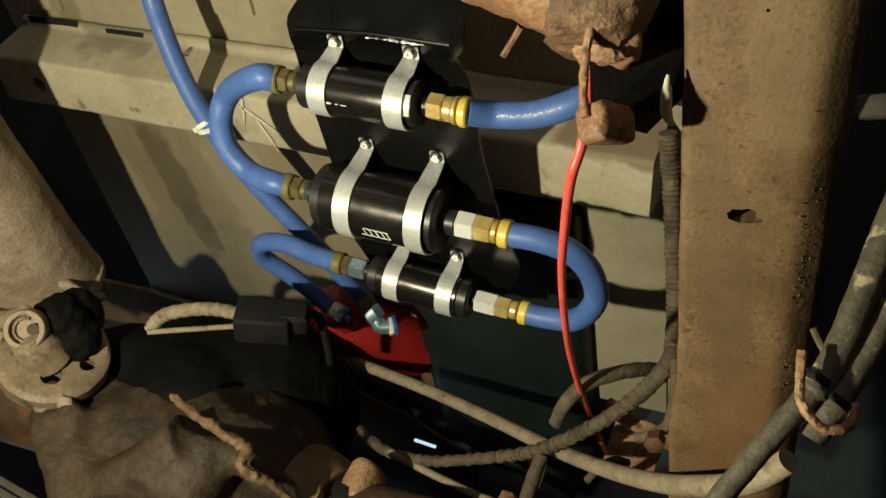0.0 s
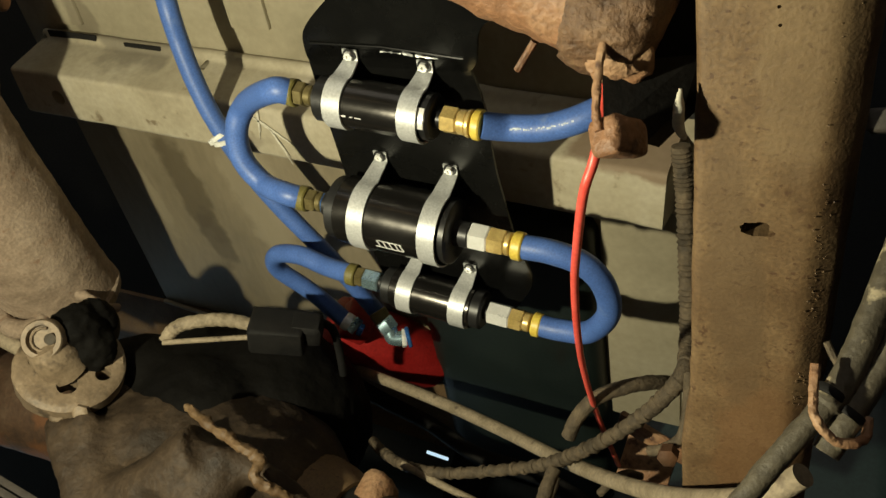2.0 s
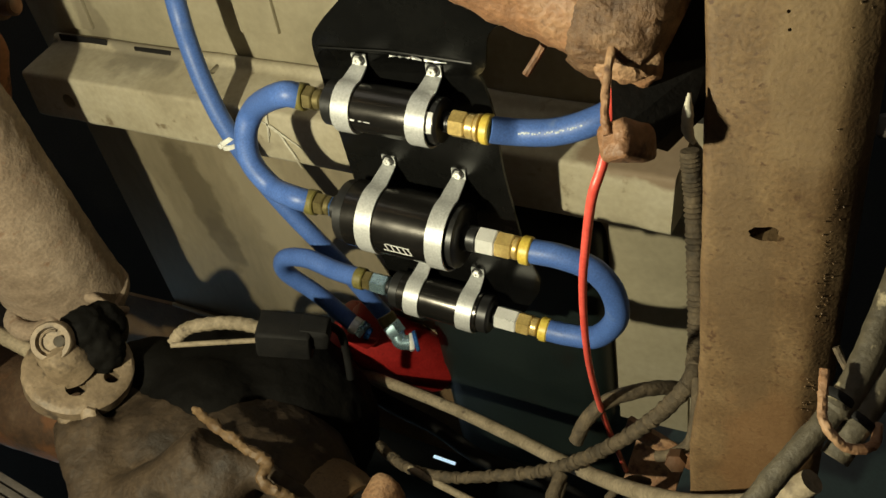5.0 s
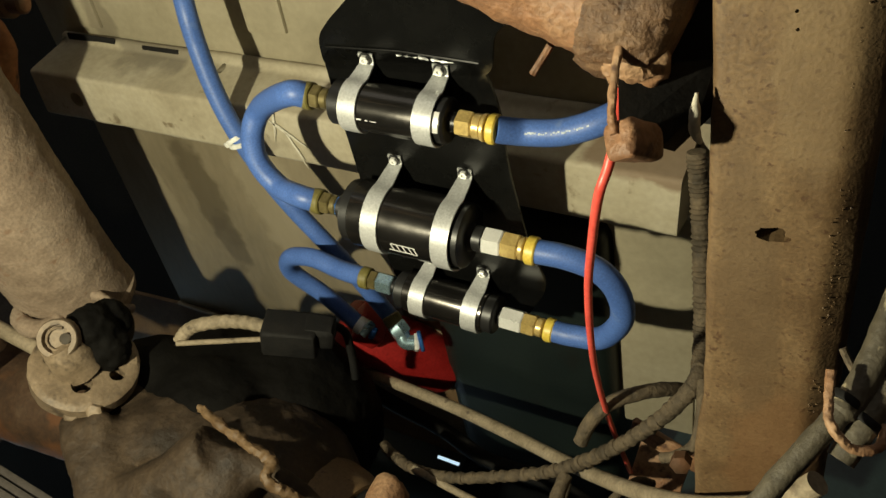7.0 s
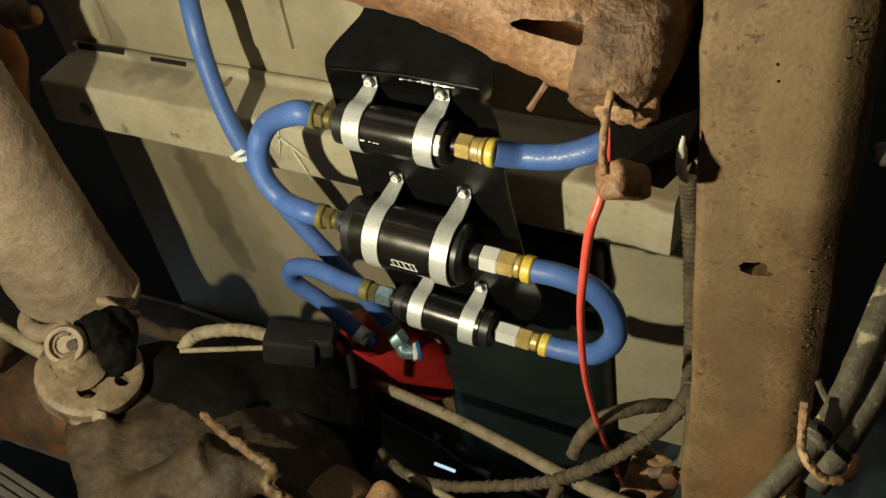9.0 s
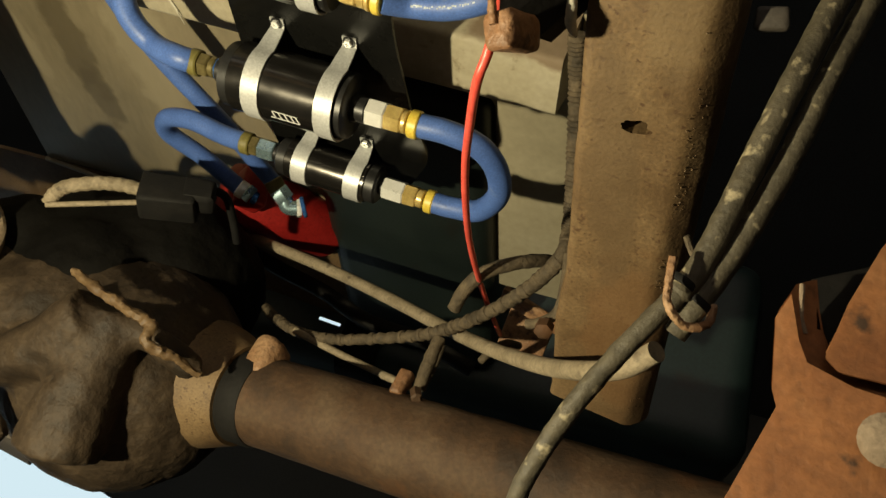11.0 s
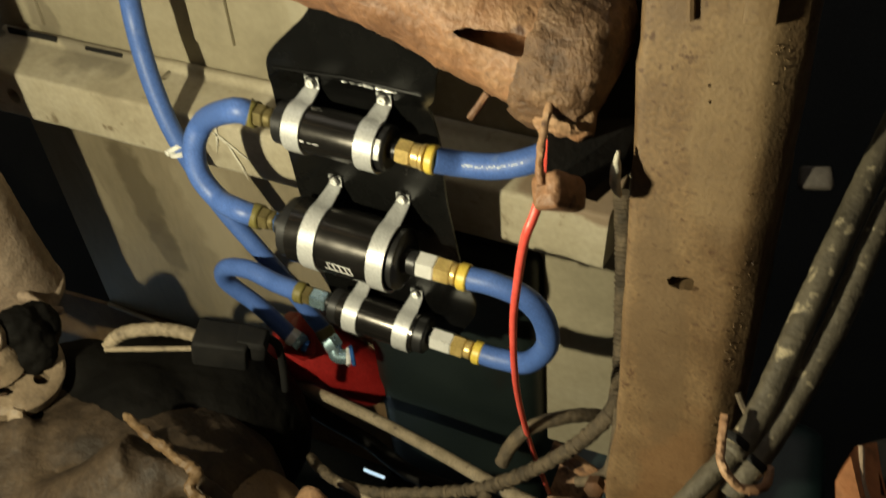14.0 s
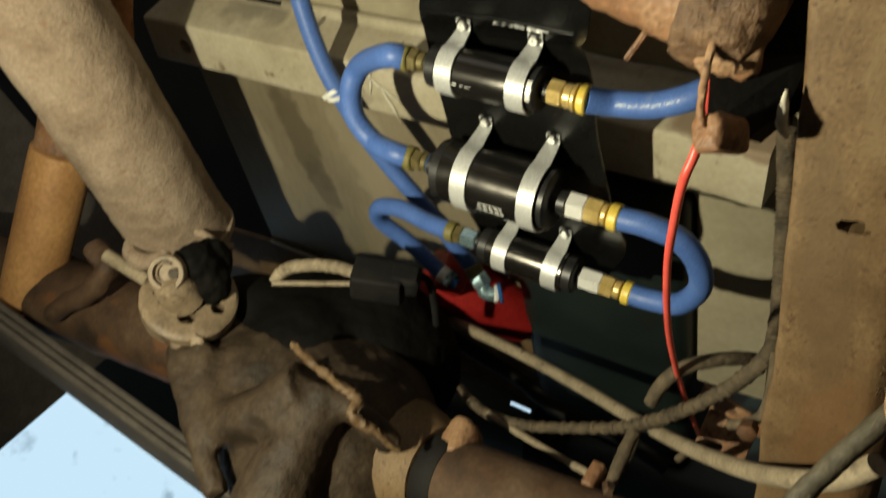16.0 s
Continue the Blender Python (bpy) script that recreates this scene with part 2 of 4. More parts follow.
def sweep(line, radius, segs=16, bm=None, squash=1.0, caps=True):
    """A tube along a line; radius is a number or a function of the share of the length."""
    bm = bm or bmesh.new()
    line = [Vector(q) for q in line]
    t0 = (line[1] - line[0]).normalized()
    side = t0.orthogonal().normalized()
    rings = []
    for i, q in enumerate(line):
        t = (line[min(i + 1, len(line) - 1)] - line[max(i - 1, 0)]).normalized()
        side = (side - t * side.dot(t)).normalized()
        up = t.cross(side)
        r = radius(i / (len(line) - 1)) if callable(radius) else radius
        rings.append([bm.verts.new(q + side * (r * math.cos(a)) + up * (r * squash * math.sin(a)))
                      for a in (2 * math.pi * k / segs for k in range(segs))])
    for r1, r2 in zip(rings, rings[1:]):
        for k in range(segs):
            bm.faces.new((r1[k], r1[(k + 1) % segs], r2[(k + 1) % segs], r2[k]))
    if caps:
        bm.faces.new(rings[0][::-1])
        bm.faces.new(rings[-1])
    return bm


def axis_frame(a, b, up=(0, 0, 1)):
    """A frame at a whose z runs to b and whose x leans to up."""
    a, b = Vector(a), Vector(b)
    z = (b - a).normalized()
    x = Vector(up)
    x = (x - z * x.dot(z)).normalized()
    y = z.cross(x)
    return Matrix.Translation(a) @ Matrix((x, y, z)).transposed().to_4x4()


def lathe(profile, frame_m=Matrix(), segs=32, bm=None, flat=0):
    """Turns (radius, height) pairs round the frame's z. flat: number of flats, for hexagons."""
    bm = bm or bmesh.new()
    segs = flat or segs
    rings = [[bm.verts.new(frame_m @ Vector((r * math.cos(2 * math.pi * k / segs), r * math.sin(2 * math.pi * k / segs), h))) for k in range(segs)]
             for r, h in profile]
    for r1, r2 in zip(rings, rings[1:]):
        for k in range(segs):
            bm.faces.new((r1[k], r1[(k + 1) % segs], r2[(k + 1) % segs], r2[k]))
    bm.faces.new(rings[0][::-1])
    bm.faces.new(rings[-1])
    return bm


def block(size, m=Matrix(), bevel=0.002, bm=None, segs=2):
    """A bevelled box of that size round the frame's origin."""
    one = bmesh.new()
    bmesh.ops.create_cube(one, size=1, matrix=Matrix.Diagonal((*size, 1)))
    if bevel:
        bmesh.ops.bevel(one, geom=one.edges[:], offset=bevel, segments=segs, affect="EDGES", profile=0.6)
    bmesh.ops.transform(one, matrix=m, verts=one.verts)
    if bm is None:
        return one
    tmp = bpy.data.meshes.new("tmp")
    one.to_mesh(tmp)
    one.free()
    bm.from_mesh(tmp)
    bpy.data.meshes.remove(tmp)
    return bm


def outline_plate(outer, thick, m=Matrix(), holes=(), bevel=0.0):
    """A plate cut to an outline in the frame's xy, with holes through it."""
    bm = bmesh.new()
    edges = []
    for loop in (outer, *holes):
        vs = [bm.verts.new((x, y, 0)) for x, y in loop]
        edges += [bm.edges.new((vs[i], vs[(i + 1) % len(vs)])) for i in range(len(vs))]
    bmesh.ops.triangle_fill(bm, use_beauty=True, use_dissolve=False, edges=edges)
    got = bmesh.ops.extrude_face_region(bm, geom=bm.faces[:])
    bmesh.ops.translate(bm, vec=(0, 0, thick), verts=[v for v in got["geom"] if isinstance(v, bmesh.types.BMVert)])
    bmesh.ops.transform(bm, matrix=m, verts=bm.verts)
    return bm


def ring_points(cx, cy, rx, ry=None, n=20, wob=0.0, seed=0, turn=0.0):
    ry = ry or rx
    out = []
    for k in range(n):
        a = 2 * math.pi * k / n
        w = 1 + wob * noise.noise((math.cos(a) * 1.5 + seed * 7, math.sin(a) * 1.5, seed))
        x, y = rx * w * math.cos(a), ry * w * math.sin(a)
        out.append((cx + x * math.cos(turn) - y * math.sin(turn), cy + x * math.sin(turn) + y * math.cos(turn)))
    return out


def rounded(points, r, n=5):
    """A closed outline with its corners rounded."""
    out = []
    p = [Vector(q) for q in points]
    for i, q in enumerate(p):
        a, b = (p[i - 1] - q), (p[(i + 1) % len(p)] - q)
        k = min(r, a.length * 0.45, b.length * 0.45)
        s, e = q + a.normalized() * k, q + b.normalized() * k
        for j in range(n + 1):
            t = j / n
            out.append(tuple(s * (1 - t) ** 2 + q * 2 * t * (1 - t) + e * t * t))
    return out


def roughen(bm, amount, size, seed=0):
    """Uneven, dented or crusted surfaces: moves points along their normals by noise."""
    bm.normal_update()
    for v in bm.verts:
        k = noise.fractal(v.co / size + Vector((seed * 3.1, seed, 0)), 0.8, 2.0, 4)
        v.co += v.normal * (amount * k)
    return bm


def extrude_profile(profile, a, b, steps=1, up=(0, 0, 1)):
    """A closed xy profile drawn along a to b; x leans to up."""
    m = axis_frame(a, b, up)
    length = (Vector(b) - Vector(a)).length
    bm = bmesh.new()
    rings = [[bm.verts.new(m @ Vector((x, y, length * s / steps))) for x, y in profile] for s in range(steps + 1)]
    n = len(profile)
    for r1, r2 in zip(rings, rings[1:]):
        for k in range(n):
            bm.faces.new((r1[k], r1[(k + 1) % n], r2[(k + 1) % n], r2[k]))
    bm.faces.new(rings[0][::-1])
    bm.faces.new(rings[-1])
    return bm


def along(a, b, t):
    return Vector(a).lerp(Vector(b), t)


def cut(ob, bms):
    """Cuts solids out of a mesh for good."""
    for bm in bms:
        me = bpy.data.meshes.new("cutter")
        bmesh.ops.recalc_face_normals(bm, faces=bm.faces)
        bm.to_mesh(me)
        bm.free()
        cutter = new("cutter", me)
        mod = ob.modifiers.new("cut", "BOOLEAN")
        mod.object, mod.operation, mod.solver = cutter, "DIFFERENCE", "EXACT"
        bpy.context.view_layer.update()
        done = bpy.data.meshes.new_from_object(ob.evaluated_get(bpy.context.evaluated_depsgraph_get()))
        ob.modifiers.clear()
        old, ob.data = ob.data, done
        bpy.data.objects.remove(cutter)
        bpy.data.meshes.remove(me)
    return ob


# ---- the setting: garage round the vehicle ----
solo("ground", block((8, 8, 0.1), pose(0, 0, -0.05), 0), CONCRETE, "dark concrete garage floor under the truck", "floor", kind="structure", smooth=False)
# added walls; the unseen east one keeps world light off the rail
for name, size, at in (("wall_north", (8, 0.1, 3), (0, 4, 1.5)), ("wall_west", (0.1, 8, 3), (-4, 0, 1.5)), ("wall_east_light_block", (0.1, 8, 3), (4, 0, 1.5))):
    solo(name, block(size, pose(*at), 0), WALL, "plain dark garage wall added round the truck", "wall", kind="structure", smooth=False)
solo("ceiling", block((8, 8, 0.1), pose(0, 0, 3.05), 0), WALL, "plain dark garage ceiling", "ceiling", kind="structure", smooth=False)

# bright white wall past the axle; its daylight is put in as glow
bright = bpy.data.materials.new("pale_glow")
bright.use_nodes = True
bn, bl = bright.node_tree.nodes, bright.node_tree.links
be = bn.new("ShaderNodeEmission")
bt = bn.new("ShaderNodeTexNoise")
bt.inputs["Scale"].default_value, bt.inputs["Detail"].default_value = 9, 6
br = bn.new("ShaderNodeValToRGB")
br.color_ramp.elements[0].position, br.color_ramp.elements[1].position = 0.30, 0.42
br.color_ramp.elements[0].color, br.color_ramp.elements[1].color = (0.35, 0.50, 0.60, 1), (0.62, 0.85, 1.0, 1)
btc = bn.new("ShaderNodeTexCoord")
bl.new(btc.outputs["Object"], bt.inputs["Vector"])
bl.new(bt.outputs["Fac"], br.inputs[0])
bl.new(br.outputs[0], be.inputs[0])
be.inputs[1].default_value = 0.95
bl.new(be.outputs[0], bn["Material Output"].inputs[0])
at = Vector((-2.229, 2.063, 0.477))
solo("backdrop", block((1.5, 1.0, 0.02), look(at, (0.008, -0.035, 0.284)), 0.004), bright, "white wall behind the truck, glowing in place of daylight", "backdrop", kind="structure", smooth=False)
# glint on the tank, put in as a small glowing strip
solo("glint_strip", block((0.032, 0.0045, 0.003), axis_frame((-0.453, 0.890, 0.869), (0.000, 0.000, 0.301), (0, 0, 1)) @ pose(0, 0, 0, 0, 0, 101), 0.001), bright, "thin glowing strip standing in for a glint on the tank", "backdrop", kind="structure", smooth=False)
# black panel added where only shade lies beyond the rail
solo("shade_panel", block((0.02, 2.6, 1.0), pose(0.62, 0.4, 0.95, 0, 8), 0.004), DARK, "black panel added for the shade beyond the frame rail", "fender", kind="structure", smooth=False)
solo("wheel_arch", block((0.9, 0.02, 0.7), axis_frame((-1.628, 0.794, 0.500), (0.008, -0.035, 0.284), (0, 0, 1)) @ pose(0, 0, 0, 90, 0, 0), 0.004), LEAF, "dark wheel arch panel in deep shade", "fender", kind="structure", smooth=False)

# ---- floor of the truck seen from below ----
PAN_Z = 0.960
floor_pan = solo("floor_pan", block((0.99, 1.15, 0.010), pose(-0.505, -0.145, PAN_Z + 0.005), 0.001), PAN, "dusty grey sheet steel floor pan with shallow ribs", "floor pan", kind="structure")
part("lower_sheet", block((0.99, 0.37, 0.010), pose(-0.505, 0.6152, PAN_Z + 0.005), 0.001), LOW_PAN, floor_pan, "darker brown lower floor sheet with oily streaks")
for x in (-0.90, -0.735, -0.60, -0.47):
    part("rib", block((0.055, 0.93, 0.008), pose(x, -0.16, PAN_Z - 0.001, 0, 0, 2), 0.0035), PAN, floor_pan)
part("stiffener", block((0.085, 0.62, 0.010), pose(-0.182, 0.50, PAN_Z - 0.004), 0.003), PAN, floor_pan)
part("stiffener", block((0.035, 0.62, 0.022), pose(-0.120, 0.50, PAN_Z - 0.006), 0.006), PAN, floor_pan)
rear = thing("rear_floor_panel", "brown rusty rear floor panel with a lapped seam", "floor panel", kind="structure")
part("sheet", block((1.1, 0.30, 0.008), pose(-1.02, 0.955, PAN_Z - 0.012, -5), 0.001), RAIL, rear)
for x in (-1.20, -0.93, -0.70):
    part("seam_lip", block((0.15, 0.006, 0.006), pose(x, 0.806, PAN_Z - 0.006, 0, 3, 3), 0.002), PAN, rear)

# ---- hat-section crossmember under the floor ----
a, b = Vector((-0.968, 0.364, 0.885)), Vector((-0.141, 0.428, 0.885))
hat_profile = rounded([(0, -0.030), (0, 0.032), (0.062, 0.044), (0.066, 0.054), (0.0755, 0.054), (0.0755, -0.060), (0.066, -0.060), (0.062, -0.044)], 0.005, 3)
hat = solo("body_crossmember", roughen(extrude_profile(hat_profile, a, b, 60), 0.0012, 0.09), HAT, "dusty galvanised hat-section crossmember with a drain hole", "crossmember")
cuts = [lathe([(0.010, -0.03), (0.010, 0.03)], Matrix.Translation((-0.899, 0.370, 0.885)), 20)]
for p in ((-0.687, 0.344, 0.951), (-0.560, 0.358, 0.951), (-0.960, 0.319, 0.951)):
    cuts.append(lathe([(0.0045, -0.02), (0.0045, 0.007)], Matrix.Translation(p), 12))
cut(hat, cuts)
# shade in the flange gaps, put in as thin black strips
for p, w in (((-0.908, 0.317, 0.950), 0.085), ((-0.790, 0.330, 0.950), 0.06), ((-0.605, 0.349, 0.950), 0.075)):
    part("gap_shade", block((w, 0.010, 0.003), Matrix.Translation(p) @ pose(0, 0, 0.0, 0, 0, 4), 0.0012), DARK, hat, "dark strip for the shade under a lifted flange")
for p, s in (((-0.568, 0.385, 0.884), 1), ((-0.560, 0.404, 0.884), 2), ((-0.579, 0.374, 0.884), 3)):
    part("paint_run", outline_plate(ring_points(p[0], p[1], 0.024, 0.0014, 18, 1.2, s, 0.6 * s), 0.0008, pose(0, 0, p[2] - 0.0012)), SEALANT, hat, "splash of pale dried sealant")

# ---- frame rail ----
R_L, R_R, R_Z = -0.068, 0.005, 0.640
prof = rounded([(0, R_L), (0, R_R - 0.015), (0.013, R_R), (0.13, R_R), (0.13, R_L)], 0.006, 4)
bm = extrude_profile(prof, (0, -0.9, R_Z), (0, 0.545, R_Z), 120)
for v in bm.verts:
    k = max(0.0, min(1.0, (v.co.y - 0.38) / 0.06))
    if v.co.x < -0.03:
        v.co.x -= 0.004 * k
    if v.co.y > 0.5:
        v.co.y += 0.25 * (v.co.x + 0.03)
roughen(bm, 0.0012, 0.02)
rail = solo("frame_rail", bm, RAIL, "rusty brown steel frame rail with caked dirt and an oval hole", "frame rail")
hp = Vector((-0.036, 0.257, 0.640))
cut(rail, [outline_plate(ring_points(hp.x, hp.y, 0.0085, 0.0042, 22, 0.5, 2, 0.05), 0.13, pose(0, 0, R_Z - 0.02)),
           lathe([(0.0008, -0.02), (0.0008, 0.02)], Matrix.Translation((-0.033, 0.149, 0.640)), 10),
           lathe([(0.0008, -0.02), (0.0008, 0.02)], Matrix.Translation((-0.034, 0.141, 0.640)), 10)])
part("weld_bead", roughen(sweep([(-0.050, 0.045, 0.639), (-0.048, 0.077, 0.639), (-0.045, 0.111, 0.639)], 0.0022, 8), 0.0015, 0.006), RAIL, rail)
part("fish_plate", roughen(block((0.014, 0.60, 0.006), pose(R_R - 0.022, -0.189, R_Z - 0.001), 0.002), 0.0005, 0.02), RAIL, rail)
# crumbs of rust scale along the shaded edge
crumbs = bmesh.new()
rnd = random.Random(4)
for i in range(420):
    y, u = rnd.uniform(-0.05, 0.53), rnd.uniform(0.05, 0.5)
    c = (R_R - 0.016 + 0.016 * u, y, R_Z - 0.0003 + 0.0135 * u)
    k = rnd.uniform(0.0003, 0.0009)
    block((k, k * rnd.uniform(0.6, 1.4), k * 0.6), pose(*c, rnd.uniform(0, 90), rnd.uniform(0, 90), rnd.uniform(0, 90)), 0, crumbs)
tagged(part("rust_scale", crumbs, RAIL, rail, smooth=False), kind="stuff")
solo("dried_leaf", roughen(sweep(spline([(-0.0722, 0.177, 0.633), (-0.0722, 0.186, 0.630), (-0.0720, 0.195, 0.630), (-0.0705, 0.204, 0.634)], 10), lambda t: 0.0006 + 0.0024 * math.sin(3.0 * t + 0.1), 12, squash=0.8), 0.0008, 0.006), SEALANT, "pale dried leaf caught on the frame rail edge", "dried leaf")

# corrugated conduit beside the rail
line = spline([(-0.114, 0.328, 0.826), (-0.109, 0.372, 0.819), (-0.103, 0.426, 0.803), (-0.098, 0.479, 0.787), (-0.097, 0.510, 0.775)], 24)
solo("conduit", sweep(line, lambda t: 0.0072 + 0.0010 * math.sin(t * 330), 14), CABLE, "dirty corrugated conduit running beside the frame rail", "conduit")

# ---- rusty frame crossmember with its end bracket ----
cm = thing("frame_crossmember", "thick flaking rusty crossmember with an end bracket", "crossmember")
line = spline([(-0.896, 0.016, 0.672), (-0.594, 0.053, 0.672), (-0.399, 0.069, 0.670), (-0.272, 0.086, 0.668), (-0.199, 0.107, 0.667), (-0.147, 0.129, 0.667), (-0.110, 0.145, 0.667), (-0.092, 0.151, 0.667)], 14)
beam = part("beam", roughen(roughen(sweep(line, lambda t: 0.0370 + 0.002 * math.sin(t * 7) - 0.07 * max(0.0, t - 0.93), 64), 0.0028, 0.05, 2), 0.0012, 0.007, 5), RUST, cm)
sl = axis_frame((-0.150, 0.124, 0.639), (-0.109, 0.131, 0.635), (0, 0, 1))
slot = bmesh.new()
bmesh.ops.create_uvsphere(slot, u_segments=24, v_segments=16, radius=1, matrix=sl @ Matrix.Translation((0.0, 0, 0.026)) @ Matrix.Diagonal((0.0165, 0.0048, 0.036, 1)))
bh = bmesh.new()
bmesh.ops.create_icosphere(bh, subdivisions=3, radius=0.007, matrix=Matrix.Translation((-0.435, 0.076, 0.639)))
cut(beam, [slot, bh])
part("bolt_head", lathe([(0.008, 0), (0.008, 0.004), (0.006, 0.006), (0.003, 0.0065)], axis_frame((-0.489, 0.068, 0.635), (-0.348, 0.038, 0.537)), 18), AXLE, cm)
end_frame = axis_frame((-0.110, 0.145, 0.667), (-0.092, 0.151, 0.667), (0, 0, 1))
end_cap = lathe([(0.0375, -0.014), (0.0395, -0.010), (0.0400, 0.004), (0.0395, 0.014), (0.0365, 0.021), (0.029, 0.026), (0.015, 0.028)], end_frame, 64)
bmesh.ops.subdivide_edges(end_cap, edges=end_cap.edges[:], cuts=1, use_grid_fill=True)
part("end_cap", roughen(roughen(end_cap, 0.0022, 0.022, 3), 0.0011, 0.006, 6), SCALE_RUST, cm, "dark crusted end cap")
# shade between beam end and rail, put in as a black plate
part("shade_plate", roughen(block((0.034, 0.20, 0.05), pose(-0.086, 0.125, 0.712, 0, 0, 3), 0.003), 0.001, 0.02), DARK, cm, "black plate standing in for shade beside the frame rail")
part("hanger_strip", roughen(sweep(spline([(-0.106, 0.150, 0.633), (-0.106, 0.163, 0.621), (-0.104, 0.176, 0.608), (-0.101, 0.183, 0.601)], 10), 0.0019, 10, squash=1.1), 0.0006, 0.006), RUST, cm)
part("end_lump", roughen(roughen(sweep(spline([(-0.112, 0.149, 0.690), (-0.105, 0.163, 0.655), (-0.102, 0.167, 0.640), (-0.101, 0.169, 0.634)], 12), lambda t: 0.0175 - 0.002 * t if t < 0.7 else 0.0161 - 0.04 * (t - 0.7), 30), 0.0028, 0.020, 7), 0.0016, 0.006, 3), RUST, cm)
part("foot", roughen(block((0.017, 0.024, 0.018), axis_frame((-0.095, 0.191, 0.609), (-0.097, 0.183, 0.616), (0.8, 0, -0.5)), 0.005, segs=4), 0.002, 0.012, 4), RUST, cm)
# gusset towards the rail, coloured black for the shade there
gp = [Vector(q) for q in ((-0.111, 0.171, 0.641), (-0.071, 0.178, 0.671), (-0.074, 0.195, 0.651), (-0.087, 0.203, 0.626), (-0.104, 0.193, 0.617))]
bm = bmesh.new()
front = [bm.verts.new(q) for q in gp]
back = [bm.verts.new(q + Vector((0.004, 0.008, 0.010))) for q in gp]
bm.faces.new(front)
bm.faces.new(back[::-1])
for i in range(5):
    bm.faces.new((front[i], front[(i + 1) % 5], back[(i + 1) % 5], back[i]))
part("shaded_gusset", bm, DARK, cm, smooth=False)
part("stub_wire", sweep(spline([(-0.155, 0.172, 0.667), (-0.159, 0.178, 0.666), (-0.165, 0.187, 0.662)], 6), 0.0022, 8), RUST, cm)
# cast shadow on the beam, put in as a black sleeve
part("shadow_sleeve", roughen(sweep([(-0.399, 0.069, 0.670), (-0.375, 0.0717, 0.6695), (-0.340, 0.0763, 0.669), (-0.310, 0.0805, 0.6685), (-0.296, 0.0825, 0.668)], lambda t: 0.0415 + 0.0012 * math.sin(3.14 * t), 56), 0.0008, 0.03), DARK, cm, "black sleeve standing in for a cast shadow on the beam")

# ---- bracket and pumps ----
plate = thing("pump_bracket", "gloss black painted sheet bracket carrying three pumps", "bracket")
pts = [(-0.415, 0.241, 0.797), (-0.421, 0.296, 0.805), (-0.430, 0.410, 0.821), (-0.433, 0.498, 0.833), (-0.430, 0.600, 0.848), (-0.290, 0.562, 0.842), (-0.252, 0.500, 0.834), (-0.263, 0.448, 0.826), (-0.266, 0.354, 0.813), (-0.261, 0.291, 0.804), (-0.268, 0.250, 0.799)]
bm = outline_plate(rounded([(p[0], p[1]) for p in pts], 0.018, 4), 0.003)
for v in bm.verts:
    v.co.z += 0.80 + 0.14 * (v.co.y - 0.26)
part("plate", bm, BLACK, plate, smooth=False)
# upper part of the sheet, bent back behind the crossmember;
# its right arm is added black in place of shade on the pan
bm = outline_plate(rounded([(-0.419, 0.262), (-0.414, 0.232), (-0.398, 0.217), (-0.356, 0.186), (-0.310, 0.100), (-0.090, 0.040), (-0.090, 0.150), (-0.190, 0.195), (-0.252, 0.222), (-0.262, 0.262)], 0.012, 4), 0.003)
for v in bm.verts:
    v.co.z += 0.80 + 0.14 * (v.co.y - 0.26)
part("bent_top_and_shade", bm, BLACK, plate, smooth=False)
for a, b, w in (((-0.341, 0.246, 0.797), (-0.323, 0.247, 0.797), 0.0005), ((-0.321, 0.247, 0.797), (-0.313, 0.249, 0.797), 0.0008), ((-0.310, 0.249, 0.798), (-0.291, 0.251, 0.798), 0.0004)):
    part("scraped_edge", roughen(sweep([along(a, b, k / 12) for k in range(13)], w, 6), 0.0014, 0.004), ZINC, plate, "bare metal where the black paint is scraped")
part("folded_edge", sweep([(-0.408, 0.240, 0.796), (-0.339, 0.242, 0.797), (-0.270, 0.250, 0.798)], 0.0011, 6), BLACK, plate)


